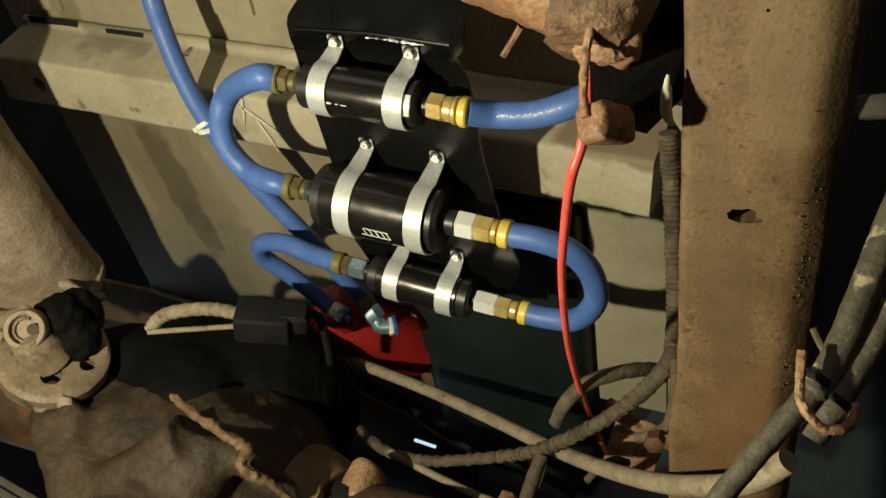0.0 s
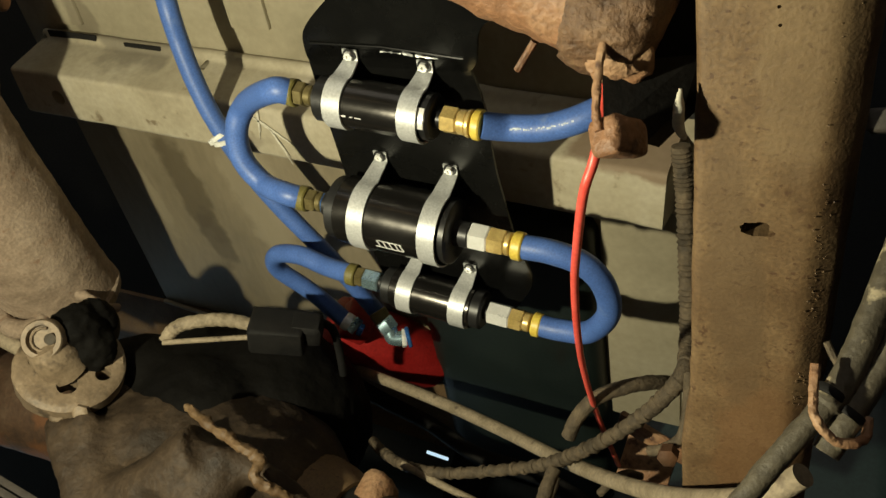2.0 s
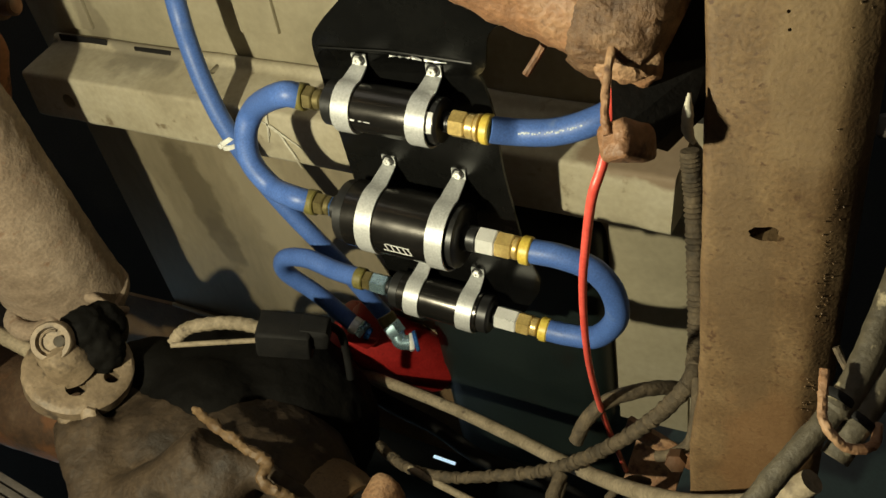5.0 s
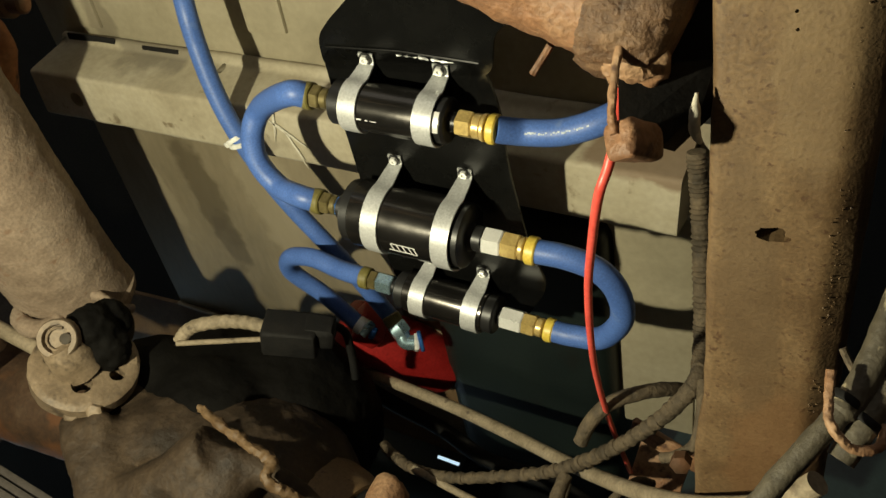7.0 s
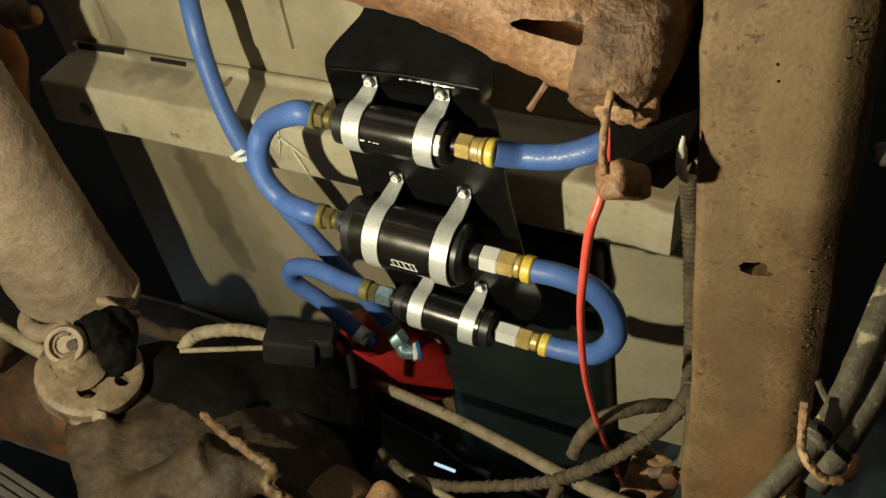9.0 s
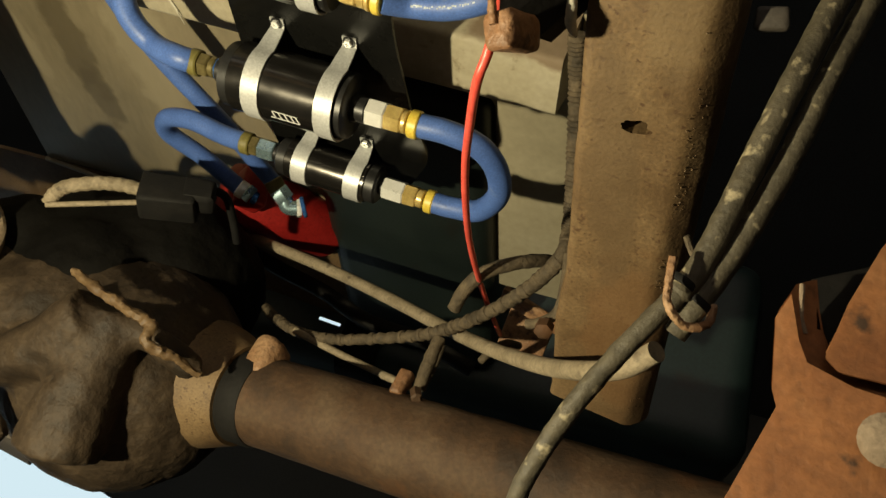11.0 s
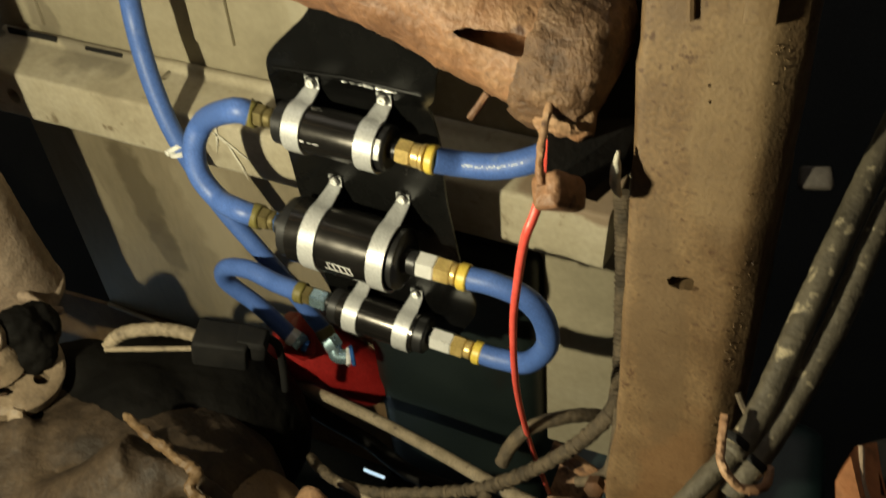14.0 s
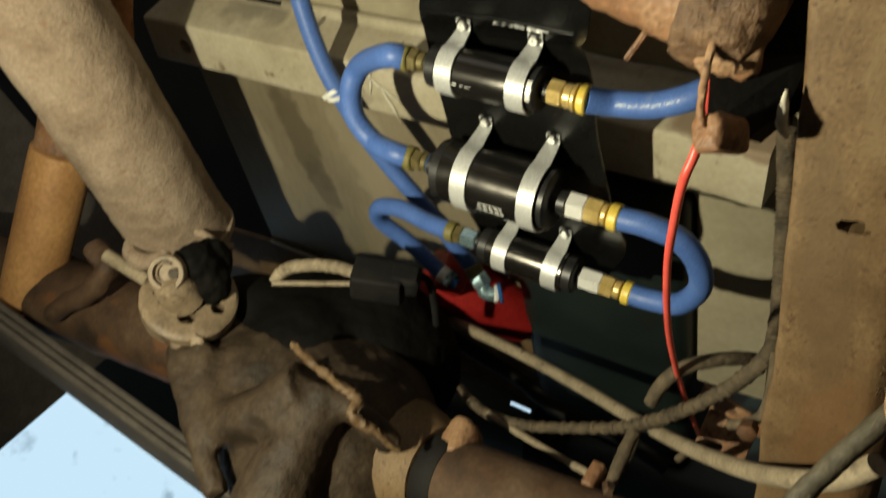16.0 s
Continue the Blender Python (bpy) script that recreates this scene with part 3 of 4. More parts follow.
def strap(top, m, z, r, width):
    """A plated P-clip round the pump, its screwed tab on the plate."""
    path = [(r + 0.0035, r + 0.0135), (r + 0.0035, r + 0.0060), (r + 0.0022, r + 0.0036), (r * 0.88, r + 0.0024), (r * 0.62, r + 0.0012)]
    for k in range(0, 25):
        a = radians(72 + k * 9)
        if (r + 0.0012) * math.cos(a) < r * 0.55 or k > 6:
            path.append(((r + 0.0012) * math.cos(a), (r + 0.0012) * math.sin(a)))
    bm = bmesh.new()
    rows = []
    n = len(path)
    for i, (x, y) in enumerate(path):
        p0, p1 = Vector(path[max(0, i - 1)]), Vector(path[min(n - 1, i + 1)])
        t = (p1 - p0).normalized()
        nn = Vector((-t.y, t.x)) * 0.0009
        w = width * (0.40 if i < 3 else 0.40 + 0.10 * min(1, (i - 2) / 3))
        rows.append([bm.verts.new(m @ Vector((x + sx * nn.x, y + sx * nn.y, z + sz * w))) for sx, sz in ((-1, -1), (-1, 1), (1, 1), (1, -1))])
    for r1, r2 in zip(rows, rows[1:]):
        for k in range(4):
            bm.faces.new((r1[k], r1[(k + 1) % 4], r2[(k + 1) % 4], r2[k]))
    bm.faces.new(rows[0][::-1])
    bm.faces.new(rows[-1])
    s = part("strap", bm, ZINC, top)
    base = m @ Matrix.Translation((r + 0.0025, r + 0.0092, z)) @ pose(0, 0, 0, 0, -90, 0)
    part("bolt", lathe([(0.0042, 0), (0.0042, 0.0034), (0.0036, 0.0040), (0.0018, 0.0040), (0.0018, 0.0020)], base, flat=6), NICKEL, s, "small hex bolt")
    part("washer", lathe([(0.0058, -0.0002), (0.0058, 0.0010)], base, 20), CAP, s)


def pump(a, b, r, span, straps, label, lefts, rights):
    """An inline pump on the line from one hose collar to the other; stations are shares of that line."""
    top = thing("fuel_pump", label, "fuel pump", "inline fuel pumps")
    a, b = Vector(a), Vector(b)
    n = (b - a).length
    m = axis_frame(a, b, QN)
    s, e, c = span[0] * n, span[1] * n, 0.011
    part("body", lathe([(r - 0.0012, s + c), (r, s + c + 0.0012), (r, e - c - 0.0012), (r - 0.0012, e - c)], m, 56), ANOD, top)
    part("end_cap", lathe([(r * 0.40, s - 0.004), (r * 0.42, s), (r * 0.80, s), (r * 0.93, s + 0.002), (r * 0.93, s + c)], m, 48), CAP, top)
    part("end_cap", lathe([(r * 0.93, e - c), (r * 0.93, e - 0.002), (r * 0.82, e), (r * 0.42, e), (r * 0.40, e + 0.004)], m, 48), CAP, top)
    part("port", lathe([(r * 0.38, s - 0.012), (r * 0.38, s)], m, 24), CAP, top)
    part("port", lathe([(r * 0.38, e), (r * 0.38, e + 0.012)], m, 24), CAP, top)
    for f in straps:
        strap(top, m, f * n, r, 0.0165)
    for f0, f1, rr, flat, mat, name in (*lefts, *rights):
        z0, z1 = f0 * n, f1 * n
        ch = min(0.0012, (z1 - z0) * 0.2)
        prof = [(rr * 0.55, z0), (rr - ch, z0), (rr, z0 + ch), (rr, z1 - ch), (rr - ch, z1), (rr * 0.55, z1)]
        part(name, lathe(prof, m @ pose(0, 0, 0, 0, 0, 12), 28, flat=flat), mat, top)
    return top, m, n


QN = Vector((0, -0.14, 1)).normalized()
A1, B1 = (-0.424, 0.276, 0.776), (-0.255, 0.295, 0.779)
A2, B2 = (-0.456, 0.393, 0.782), (-0.239, 0.415, 0.785)
A3, B3 = (-0.450, 0.509, 0.809), (-0.245, 0.534, 0.812)
pump1, m1, n1 = pump(A1, B1, 0.0205, (0.165, 0.785), (0.295, 0.690), "small black anodised inline fuel pump held by two zinc straps",
             [(-0.018, 0.03, 0.0119, 0, SHADED_OLIVE, "collar"), (0.03, 0.085, 0.0108, 6, SHADED_BRASS, "hose_nut"), (0.085, 0.13, 0.0090, 0, SHADED_BRASS, "hose_stem")],
             [(0.82, 0.90, 0.0110, 6, BRASS, "hose_nut"), (0.90, 0.945, 0.0100, 0, BRASS, "hose_stem"), (0.945, 0.965, 0.0112, 0, BRASS, "bead"), (0.975, 1.018, 0.0121, 0, YELLOW, "collar")])
pump2, m2, n2 = pump(A2, B2, 0.0315, (0.175, 0.735), (0.34, 0.66), "large black anodised inline fuel pump with white logo bars",
             [(-0.018, 0.028, 0.0124, 0, SHADED_OLIVE, "collar"), (0.028, 0.075, 0.0112, 6, SHADED_BRASS, "hose_nut"), (0.075, 0.105, 0.0095, 0, SHADED_BRASS, "hose_stem"), (0.105, 0.145, 0.0105, 6, BLUE_ANOD, "adapter"), (0.145, 0.17, 0.0115, 0, RED_ANOD, "seal_ring")],
             [(0.755, 0.785, 0.0080, 0, NICKEL, "port_stub"), (0.795, 0.875, 0.0128, 6, NICKEL, "adapter"), (0.875, 0.945, 0.0122, 6, BRASS, "hose_nut"), (0.945, 0.967, 0.0105, 0, BRASS, "hose_stem"), (0.975, 1.018, 0.0127, 0, YELLOW, "collar")])
pump3, m3, n3 = pump(A3, B3, 0.0210, (0.20, 0.735), (0.34, 0.62), "small black anodised inline fuel pump mounted below the large one",
             [(-0.022, 0.03, 0.0119, 0, SHADED_OLIVE, "collar"), (0.03, 0.075, 0.0108, 6, SHADED_BRASS, "hose_nut"), (0.075, 0.165, 0.0112, 6, PALE_BLUE, "adapter")],
             [(0.755, 0.865, 0.0118, 6, NICKEL, "adapter"), (0.865, 0.93, 0.0112, 6, BRASS, "hose_nut"), (0.93, 0.965, 0.0095, 0, BRASS, "hose_stem"), (0.975, 1.018, 0.0120, 0, YELLOW, "collar")])


def bars(top, m, r, z0, marks, angle):
    """White print on a pump body: plain bars laid on the round surface."""
    bm = bmesh.new()
    for dz, da, lz, la, turn in marks:
        a = radians(angle + da)
        f = m @ Matrix.Translation((r * math.cos(a), r * math.sin(a), z0 + dz)) @ pose(0, 0, 0, 0, 0, angle + da) @ pose(0, 0, 0, turn, 0, 0)
        block((0.0006, la, lz), f, 0, bm)
    part("print", bm, INK, top, "white printed bars", smooth=False)


bars(pump2, m2, 0.0315, 0.50 * n2, [(-0.012, 0, 0.0011, 0.0080, 20), (-0.006, 0, 0.0011, 0.0080, 20), (0.000, 0, 0.0011, 0.0080, 20), (0.006, 0, 0.0011, 0.0080, 20), (0.011, 0, 0.0011, 0.0080, 20), (-0.001, -7.5, 0.024, 0.0008, 0), (-0.002, 7.5, 0.028, 0.0010, 0)], 182)
bars(pump1, m1, 0.0205, 0.40 * n1, [(-0.007, 0, 0.004, 0.0014, 0), (0.0, 0, 0.0025, 0.0008, 0), (0.006, 0, 0.0055, 0.0007, 0)], 172)

for ang in (132, 148, 164):
    part("port_flat", block((0.0012, 0.0062, 0.0060), m1 @ pose(0, 0, 0.752 * n1) @ pose(0, 0, 0, 0, 0, ang) @ pose(0.0192, 0, 0), 0.0004), NICKEL, pump1, "bare bright flat on the end cap")

# ---- hoses ----
def hose(pts, r, label, n=14):
    line = spline(pts, n)
    return solo("fuel_hose", sweep(line, r, 22), HOSE, label, "hose", "blue fuel hoses"), line


hose([(-0.670, 0.172, 0.919), (-0.640, 0.236, 0.878), (-0.636, 0.280, 0.870), (-0.629, 0.325, 0.864), (-0.617, 0.369, 0.860), (-0.597, 0.424, 0.860), (-0.570, 0.474, 0.861), (-0.530, 0.549, 0.870), (-0.508, 0.616, 0.882), (-0.496, 0.651, 0.888)], 0.0105, "long blue rubber fuel hose tied to another hose")
hose([A1, (-0.441, 0.273, 0.772), (-0.505, 0.306, 0.802), (-0.524, 0.331, 0.797), (-0.525, 0.361, 0.791), (-0.506, 0.386, 0.788), (-0.472, 0.387, 0.778), A2], 0.0112, "blue rubber fuel hose bent between two pumps")
h3, l3 = hose([B1, (-0.236, 0.304, 0.793), (-0.206, 0.301, 0.793), (-0.178, 0.292, 0.796), (-0.156, 0.283, 0.811), (-0.146, 0.272, 0.835), (-0.145, 0.259, 0.885)], 0.0107, "blue rubber fuel hose with a row of printed marks", 16)
hose([B2, (-0.211, 0.418, 0.787), (-0.185, 0.431, 0.792), (-0.171, 0.458, 0.798), (-0.171, 0.494, 0.803), (-0.193, 0.527, 0.809), (-0.222, 0.535, 0.812), B3], 0.0108, "blue rubber fuel hose looped between two pumps")
hose([A3, (-0.491, 0.515, 0.820), (-0.533, 0.512, 0.827), (-0.574, 0.525, 0.834), (-0.589, 0.555, 0.842), (-0.565, 0.597, 0.856), (-0.544, 0.640, 0.867), (-0.534, 0.659, 0.871)], 0.0108, "blue rubber fuel hose looping back to the red canister")
marks = bmesh.new()
for i in range(18, 46):
    if i % 5 == 4:
        continue
    q, t = l3[i], (l3[i + 1] - l3[i]).normalized()
    out = Vector((0.02, -0.45, -0.9))
    out = (out - t * out.dot(t)).normalized()
    f = Matrix.Translation(q + out * 0.0106) @ Matrix((t, out.cross(t), out)).transposed().to_4x4()
    block((rnd.uniform(0.0008, 0.0026), rnd.uniform(0.0010, 0.0017), 0.0005), f @ pose(0, rnd.uniform(-0.0007, 0.0007), 0), 0, marks)
part("print", marks, WORN_INK, h3, "worn white printed bars", smooth=False)
tc = Vector((-0.615, 0.386, 0.859))
tdir = Vector((-0.597, 0.424, 0.860)) - Vector((-0.629, 0.325, 0.864))
tie = thing("cable_tie", "white nylon cable tie round the blue hoses", "cable tie")
for k in (-1, 1):
    part("band", lathe([(0.0112, -0.0028), (0.0128, -0.0024), (0.0128, 0.0024), (0.0112, 0.0028)], axis_frame(tc, tc + tdir) @ pose(0, 0, k * 0.0032, k * 9), 26), WHITE, tie)
part("tie_head", block((0.007, 0.006, 0.006), axis_frame(tc, tc + tdir) @ pose(-0.006, -0.012, 0, 0, 0, 20), 0.001), WHITE, tie)

# ---- red canister and its fittings ----
can = thing("red_canister", "red anodised canister with two hose fittings", "canister")
ca, cb = Vector((-0.577, 0.684, 0.886)), Vector((-0.475, 0.798, 0.959))
cn = (cb - ca).length
cmx = axis_frame(ca, cb)
part("body", lathe([(0.030, 0), (0.040, 0.004), (0.042, 0.012), (0.042, cn - 0.012), (0.038, cn - 0.003), (0.028, cn)], cmx, 40), RED_ANOD, can)
part("boss", block((0.05, 0.03, 0.035), axis_frame((-0.528, 0.661, 0.880), (-0.509, 0.681, 0.891)), 0.006, segs=3), RED_ANOD, can)


def nut(p, q, r, mat, name, parent, flat=6):
    n = (Vector(q) - Vector(p)).length
    return part(name, lathe([(r * 0.6, 0), (r - 0.001, 0), (r, 0.0012), (r, n - 0.0012), (r - 0.001, n), (r * 0.6, n)], axis_frame(p, q), 24, flat=flat), mat, parent)


nut((-0.533, 0.644, 0.863), (-0.524, 0.650, 0.863), 0.0115, NICKEL, "hose_end", can, 0)
nut((-0.524, 0.649, 0.864), (-0.516, 0.655, 0.863), 0.0125, PALE_BLUE, "hose_nut", can)
nut((-0.516, 0.655, 0.863), (-0.510, 0.659, 0.864), 0.0085, BLUE_ANOD, "hose_stem", can, 0)
nut((-0.493, 0.636, 0.881), (-0.485, 0.647, 0.877), 0.0115, SHADED_BRASS, "hose_end", can, 0)
nut((-0.483, 0.643, 0.874), (-0.473, 0.655, 0.871), 0.0128, PALE_BLUE, "hose_nut", can)
part("elbow", sweep(spline([(-0.474, 0.653, 0.871), (-0.469, 0.662, 0.867), (-0.458, 0.665, 0.871)], 8), 0.0095, 16), PALE_BLUE, can)
nut((-0.459, 0.665, 0.871), (-0.454, 0.666, 0.874), 0.0120, NICKEL, "elbow_nut", can)
nut((-0.454, 0.665, 0.874), (-0.450, 0.665, 0.877), 0.0135, BLUE_ANOD, "elbow_ring", can, 0)

# ---- red cable ----
solo("red_cable", sweep(spline([(-0.203, 0.090, 0.835), (-0.174, 0.108, 0.786), (-0.147, 0.121, 0.739), (-0.123, 0.183, 0.699), (-0.114, 0.185, 0.658), (-0.109, 0.197, 0.628), (-0.111, 0.212, 0.620), (-0.116, 0.229, 0.616), (-0.127, 0.271, 0.631), (-0.139, 0.323, 0.650), (-0.149, 0.390, 0.672), (-0.159, 0.464, 0.703), (-0.164, 0.554, 0.737), (-0.162, 0.674, 0.778)], 10), lambda t: 0.0029 - 0.0004 * t, 14), WIRE_RED, "thin bright red cable hanging beside the frame rail", "cable")

# ---- driveshaft with its joint ----
ds = thing("driveshaft", "driveshaft tube caked in tan dirt with a joint", "driveshaft")
s1 = Vector((-0.737, 0.484, 0.674))
s0 = s1 + (Vector((-0.720, 0.178, 0.640)) - s1) * 1.7
sd = (s1 - s0).normalized()
tube = [along(s0, s1, k / 160) for k in range(161)]
part("tube", roughen(roughen(sweep(tube, 0.0575, 80), 0.0016, 0.05, 1), 0.0006, 0.008, 2), SHAFT, ds)
sf = axis_frame(s1, s1 + sd, (0.0, 0.3, 1))
part("weld_ring", roughen(lathe([(0.055, -0.006), (0.0600, -0.002), (0.0600, 0.004), (0.056, 0.010), (0.045, 0.016), (0.030, 0.020)], sf, 56), 0.0010, 0.006), SHAFT, ds)
for line, thick in (([(-0.756, 0.456, 0.626), (-0.737, 0.459, 0.606), (-0.715, 0.463, 0.604), (-0.705, 0.466, 0.618), (-0.713, 0.461, 0.635)], 0.0085),
                    ([(-0.719, 0.466, 0.641), (-0.696, 0.457, 0.654), (-0.680, 0.457, 0.660), (-0.661, 0.470, 0.663), (-0.650, 0.479, 0.672)], 0.0048)):
    part("yoke_ear", roughen(sweep(spline(line, 8), lambda t: thick * (0.85 + 0.3 * math.sin(3.1 * t)), 16), 0.0018, 0.009, 2), SHAFT, ds)
part("yoke_neck", roughen(sweep([s1, s1 + (Vector((-0.711, 0.512, 0.650)) - s1) * 0.9], lambda t: 0.038 - 0.008 * t, 36), 0.002, 0.02, 4), GREASE, ds)
part("joint_cross", sweep([(-0.700, 0.480, 0.612), (-0.716, 0.530, 0.672)], 0.0165, 22), GREASE, ds)
part("joint_cross_arm", sweep([(-0.742, 0.490, 0.628), (-0.664, 0.503, 0.664)], 0.0165, 22), GREASE, ds)

# ---- rear axle ----
def fuse(shapes, voxel, soft=7):
    """Melts several solids into one skin."""
    bm = bmesh.new()
    for one in shapes:
        tmp = bpy.data.meshes.new("tmp")
        one.to_mesh(tmp)
        one.free()
        bm.from_mesh(tmp)
        bpy.data.meshes.remove(tmp)
    bmesh.ops.recalc_face_normals(bm, faces=bm.faces)
    me = bpy.data.meshes.new("tmp")
    bm.to_mesh(me)
    bm.free()
    ob = new("tmp", me)
    mod = ob.modifiers.new("skin", "REMESH")
    mod.mode, mod.voxel_size = "VOXEL", voxel
    sm = ob.modifiers.new("soft", "SMOOTH")
    sm.factor, sm.iterations = 0.6, soft
    bpy.context.view_layer.update()
    done = bpy.data.meshes.new_from_object(ob.evaluated_get(bpy.context.evaluated_depsgraph_get()))
    bpy.data.objects.remove(ob)
    bpy.data.meshes.remove(me)
    out = bmesh.new()
    out.from_mesh(done)
    bpy.data.meshes.remove(done)
    return out


def ball(p, r):
    bm = bmesh.new()
    bmesh.ops.create_icosphere(bm, subdivisions=4, radius=1, matrix=Matrix.Translation(p) @ Matrix.Diagonal((*r, 1)))
    return bm


def rod(pts, r, segs=18, n=6):
    return sweep(spline(pts, n), r, segs)


axle = thing("rear_axle", "greasy differential, its top coloured black for shade, with rusty axle tubes", "axle")
shapes = [ball((-0.529, 0.690, 0.610), (0.128, 0.122, 0.128)),
          ball((-0.607, 0.645, 0.608), (0.090, 0.086, 0.090)),
          rod([(-0.718, 0.581, 0.635), (-0.667, 0.625, 0.621), (-0.599, 0.679, 0.624)], lambda t: 0.046 + 0.026 * t),
          rod([(-0.684, 0.556, 0.574), (-0.642, 0.574, 0.539), (-0.598, 0.591, 0.508), (-0.546, 0.620, 0.472)], 0.015),
          rod([(-0.656, 0.554, 0.584), (-0.620, 0.579, 0.554), (-0.588, 0.592, 0.534), (-0.533, 0.573, 0.555), (-0.490, 0.550, 0.588)], lambda t: 0.016 + 0.018 * t),
          rod([(-0.478, 0.551, 0.602), (-0.480, 0.576, 0.565), (-0.484, 0.597, 0.521), (-0.486, 0.622, 0.480)], lambda t: 0.024 + 0.018 * t),
          rod([(-0.462, 0.556, 0.598), (-0.427, 0.575, 0.592), (-0.401, 0.605, 0.592)], 0.015)]
housing = part("housing", roughen(roughen(fuse(shapes, 0.0042, 24), 0.0022, 0.04, 3), 0.0007, 0.008, 9), GRIME, axle, "oily brown ribbed housing")
# near-black that puts shade into the colour of carrier and joint body
SHADE_BLACK = material("shade_black_grime", [(0.0015, 0.0013, 0.0011), (0.0035, 0.003, 0.0022)], 0.8, 0, 14, 0.6, 140)
for grime, shine in ((SHADE_BLACK, 0.12), (GREASE, 0.25), (GRIME, 0.3), (DARK, 0.2), (BLACK, 0.2)):
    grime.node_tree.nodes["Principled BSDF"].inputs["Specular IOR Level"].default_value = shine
part("carrier", roughen(roughen(fuse([ball((-0.566, 0.698, 0.734), (0.112, 0.115, 0.108)), ball((-0.643, 0.671, 0.711), (0.105, 0.100, 0.095)), ball((-0.681, 0.611, 0.672), (0.062, 0.062, 0.060)), ball((-0.602, 0.657, 0.659), (0.10, 0.10, 0.09))], 0.005), 0.004, 0.06, 4), 0.001, 0.01, 2), SHADE_BLACK, axle, "carrier coloured black for the shade on it")
part("housing_rib", roughen(roughen(sweep(spline([(-0.528, 0.530, 0.614), (-0.487, 0.532, 0.603), (-0.453, 0.536, 0.597), (-0.429, 0.540, 0.592), (-0.423, 0.546, 0.577), (-0.402, 0.562, 0.579), (-0.384, 0.586, 0.582)], 14), lambda t: 0.0036 + 0.0018 * math.sin(t * 3.1), 14), 0.0028, 0.016, 5), 0.0012, 0.005, 1), RAIL, axle)
for p, q in (((-0.677, 0.545, 0.575), (-0.662, 0.537, 0.561)), ((-0.654, 0.546, 0.586), (-0.641, 0.538, 0.571))):
    part("pinion_bolt", roughen(lathe([(0.009, -0.012), (0.009, 0.004), (0.0085, 0.008), (0.006, 0.010)], axis_frame(p, q), flat=6), 0.0006, 0.006), SHADED_TAN, axle, "greasy shiny bolt head")
# companion flange of the pinion, with the joint's bearing cap on it
fa = Vector((-0.689, 0.523, 0.616))
ff = axis_frame(fa, fa + Vector((0.449, -0.80, 0.02)), (0, 0, 1))
flange = part("companion_flange", roughen(lathe([(0.026, -0.024), (0.046, -0.020), (0.054, -0.014), (0.054, 0.002), (0.051, 0.005), (0.046, 0.006), (0.030, 0.006), (0.021, 0.006)], ff, 64), 0.0010, 0.012), SHADED_TAN, axle)
hole_sets = []
for at, rr in (((0.006, 0.020, -0.020), 0.0105), ((-0.031, -0.004, -0.018), 0.0055), ((0.032, 0.012, 0.010), 0.008)):
    hole_sets.append(lathe([(rr, -0.04), (rr, 0.04)], Matrix.Translation(fa + Vector(at)) @ ff.to_3x3().to_4x4(), 18))
cut(flange, hole_sets)
part("flange_web", roughen(sweep(spline([(-0.690, 0.481, 0.607), (-0.688, 0.498, 0.608), (-0.690, 0.518, 0.613)], 6), lambda t: 0.0195 + 0.006 * t, 28), 0.0012, 0.012), SHADED_TAN, axle)
cf = axis_frame((-0.684, 0.472, 0.605), (-0.664, 0.448, 0.583), (0, 0, 1))
part("bearing_cap", roughen(lathe([(0.020, -0.026), (0.0205, 0.0), (0.019, 0.003), (0.0145, 0.003), (0.0135, -0.004), (0.003, -0.005)], cf, 40), 0.0004, 0.006), SHADED_TAN, axle)
part("joint_body", roughen(fuse([ball((-0.686, 0.492, 0.641), (0.026, 0.026, 0.028)), ball((-0.676, 0.515, 0.640), (0.026, 0.026, 0.024)), ball((-0.690, 0.500, 0.665), (0.024, 0.024, 0.022))], 0.003), 0.003, 0.014, 2), SHADE_BLACK, axle, "joint body coloured black for the shade on it")
part("cap_plug", lathe([(0.0058, -0.005), (0.0058, 0.0013), (0.004, 0.0018)], cf @ pose(0.005, -0.006, 0), 14), GREASE, axle)
part("snap_ring", sweep([cf @ Vector((0.0115 * math.cos(a), 0.0115 * math.sin(a), -0.002)) for a in (radians(20 + 30 * k) for k in range(11))], 0.0014, 8), SHADED_TAN, axle)

# axle tubes
xa, xb = Vector((-0.460, 0.684, 0.622)), Vector((-0.042, 0.612, 0.597))
xm = axis_frame(xa, xb)
part("tube_trumpet", roughen(lathe([(0.080, -0.06), (0.075, 0.0), (0.063, 0.050), (0.054, 0.075), (0.052, 0.082)], xm, 56), 0.0015, 0.03), RAIL, axle)
# shaded gap beside the trumpet, put in as a black ring
part("shade_ring", lathe([(0.046, 0.078), (0.048, 0.082), (0.048, 0.104), (0.046, 0.108)], xm, 48), DARK, axle, "black ring for the shaded gap on the tube")
bm = sweep([along(xa, xb, k / 30) for k in range(6, 31)] + [along(xa, xb, 1.5)], 0.0450, 56)
part("axle_tube", roughen(bm, 0.0008, 0.03), AXLE, axle)
part("axle_lug", roughen(block((0.045, 0.035, 0.03), axis_frame((-0.363, 0.637, 0.643), (-0.327, 0.626, 0.641)), 0.012, segs=4), 0.003, 0.02), RUST, axle)
part("axle_tube", roughen(sweep(spline([(-0.695, 0.704, 0.662), (-0.850, 0.672, 0.643), (-1.081, 0.659, 0.622), (-1.574, 0.618, 0.567)], 12), 0.060, 48), 0.002, 0.04), AXLE, axle)

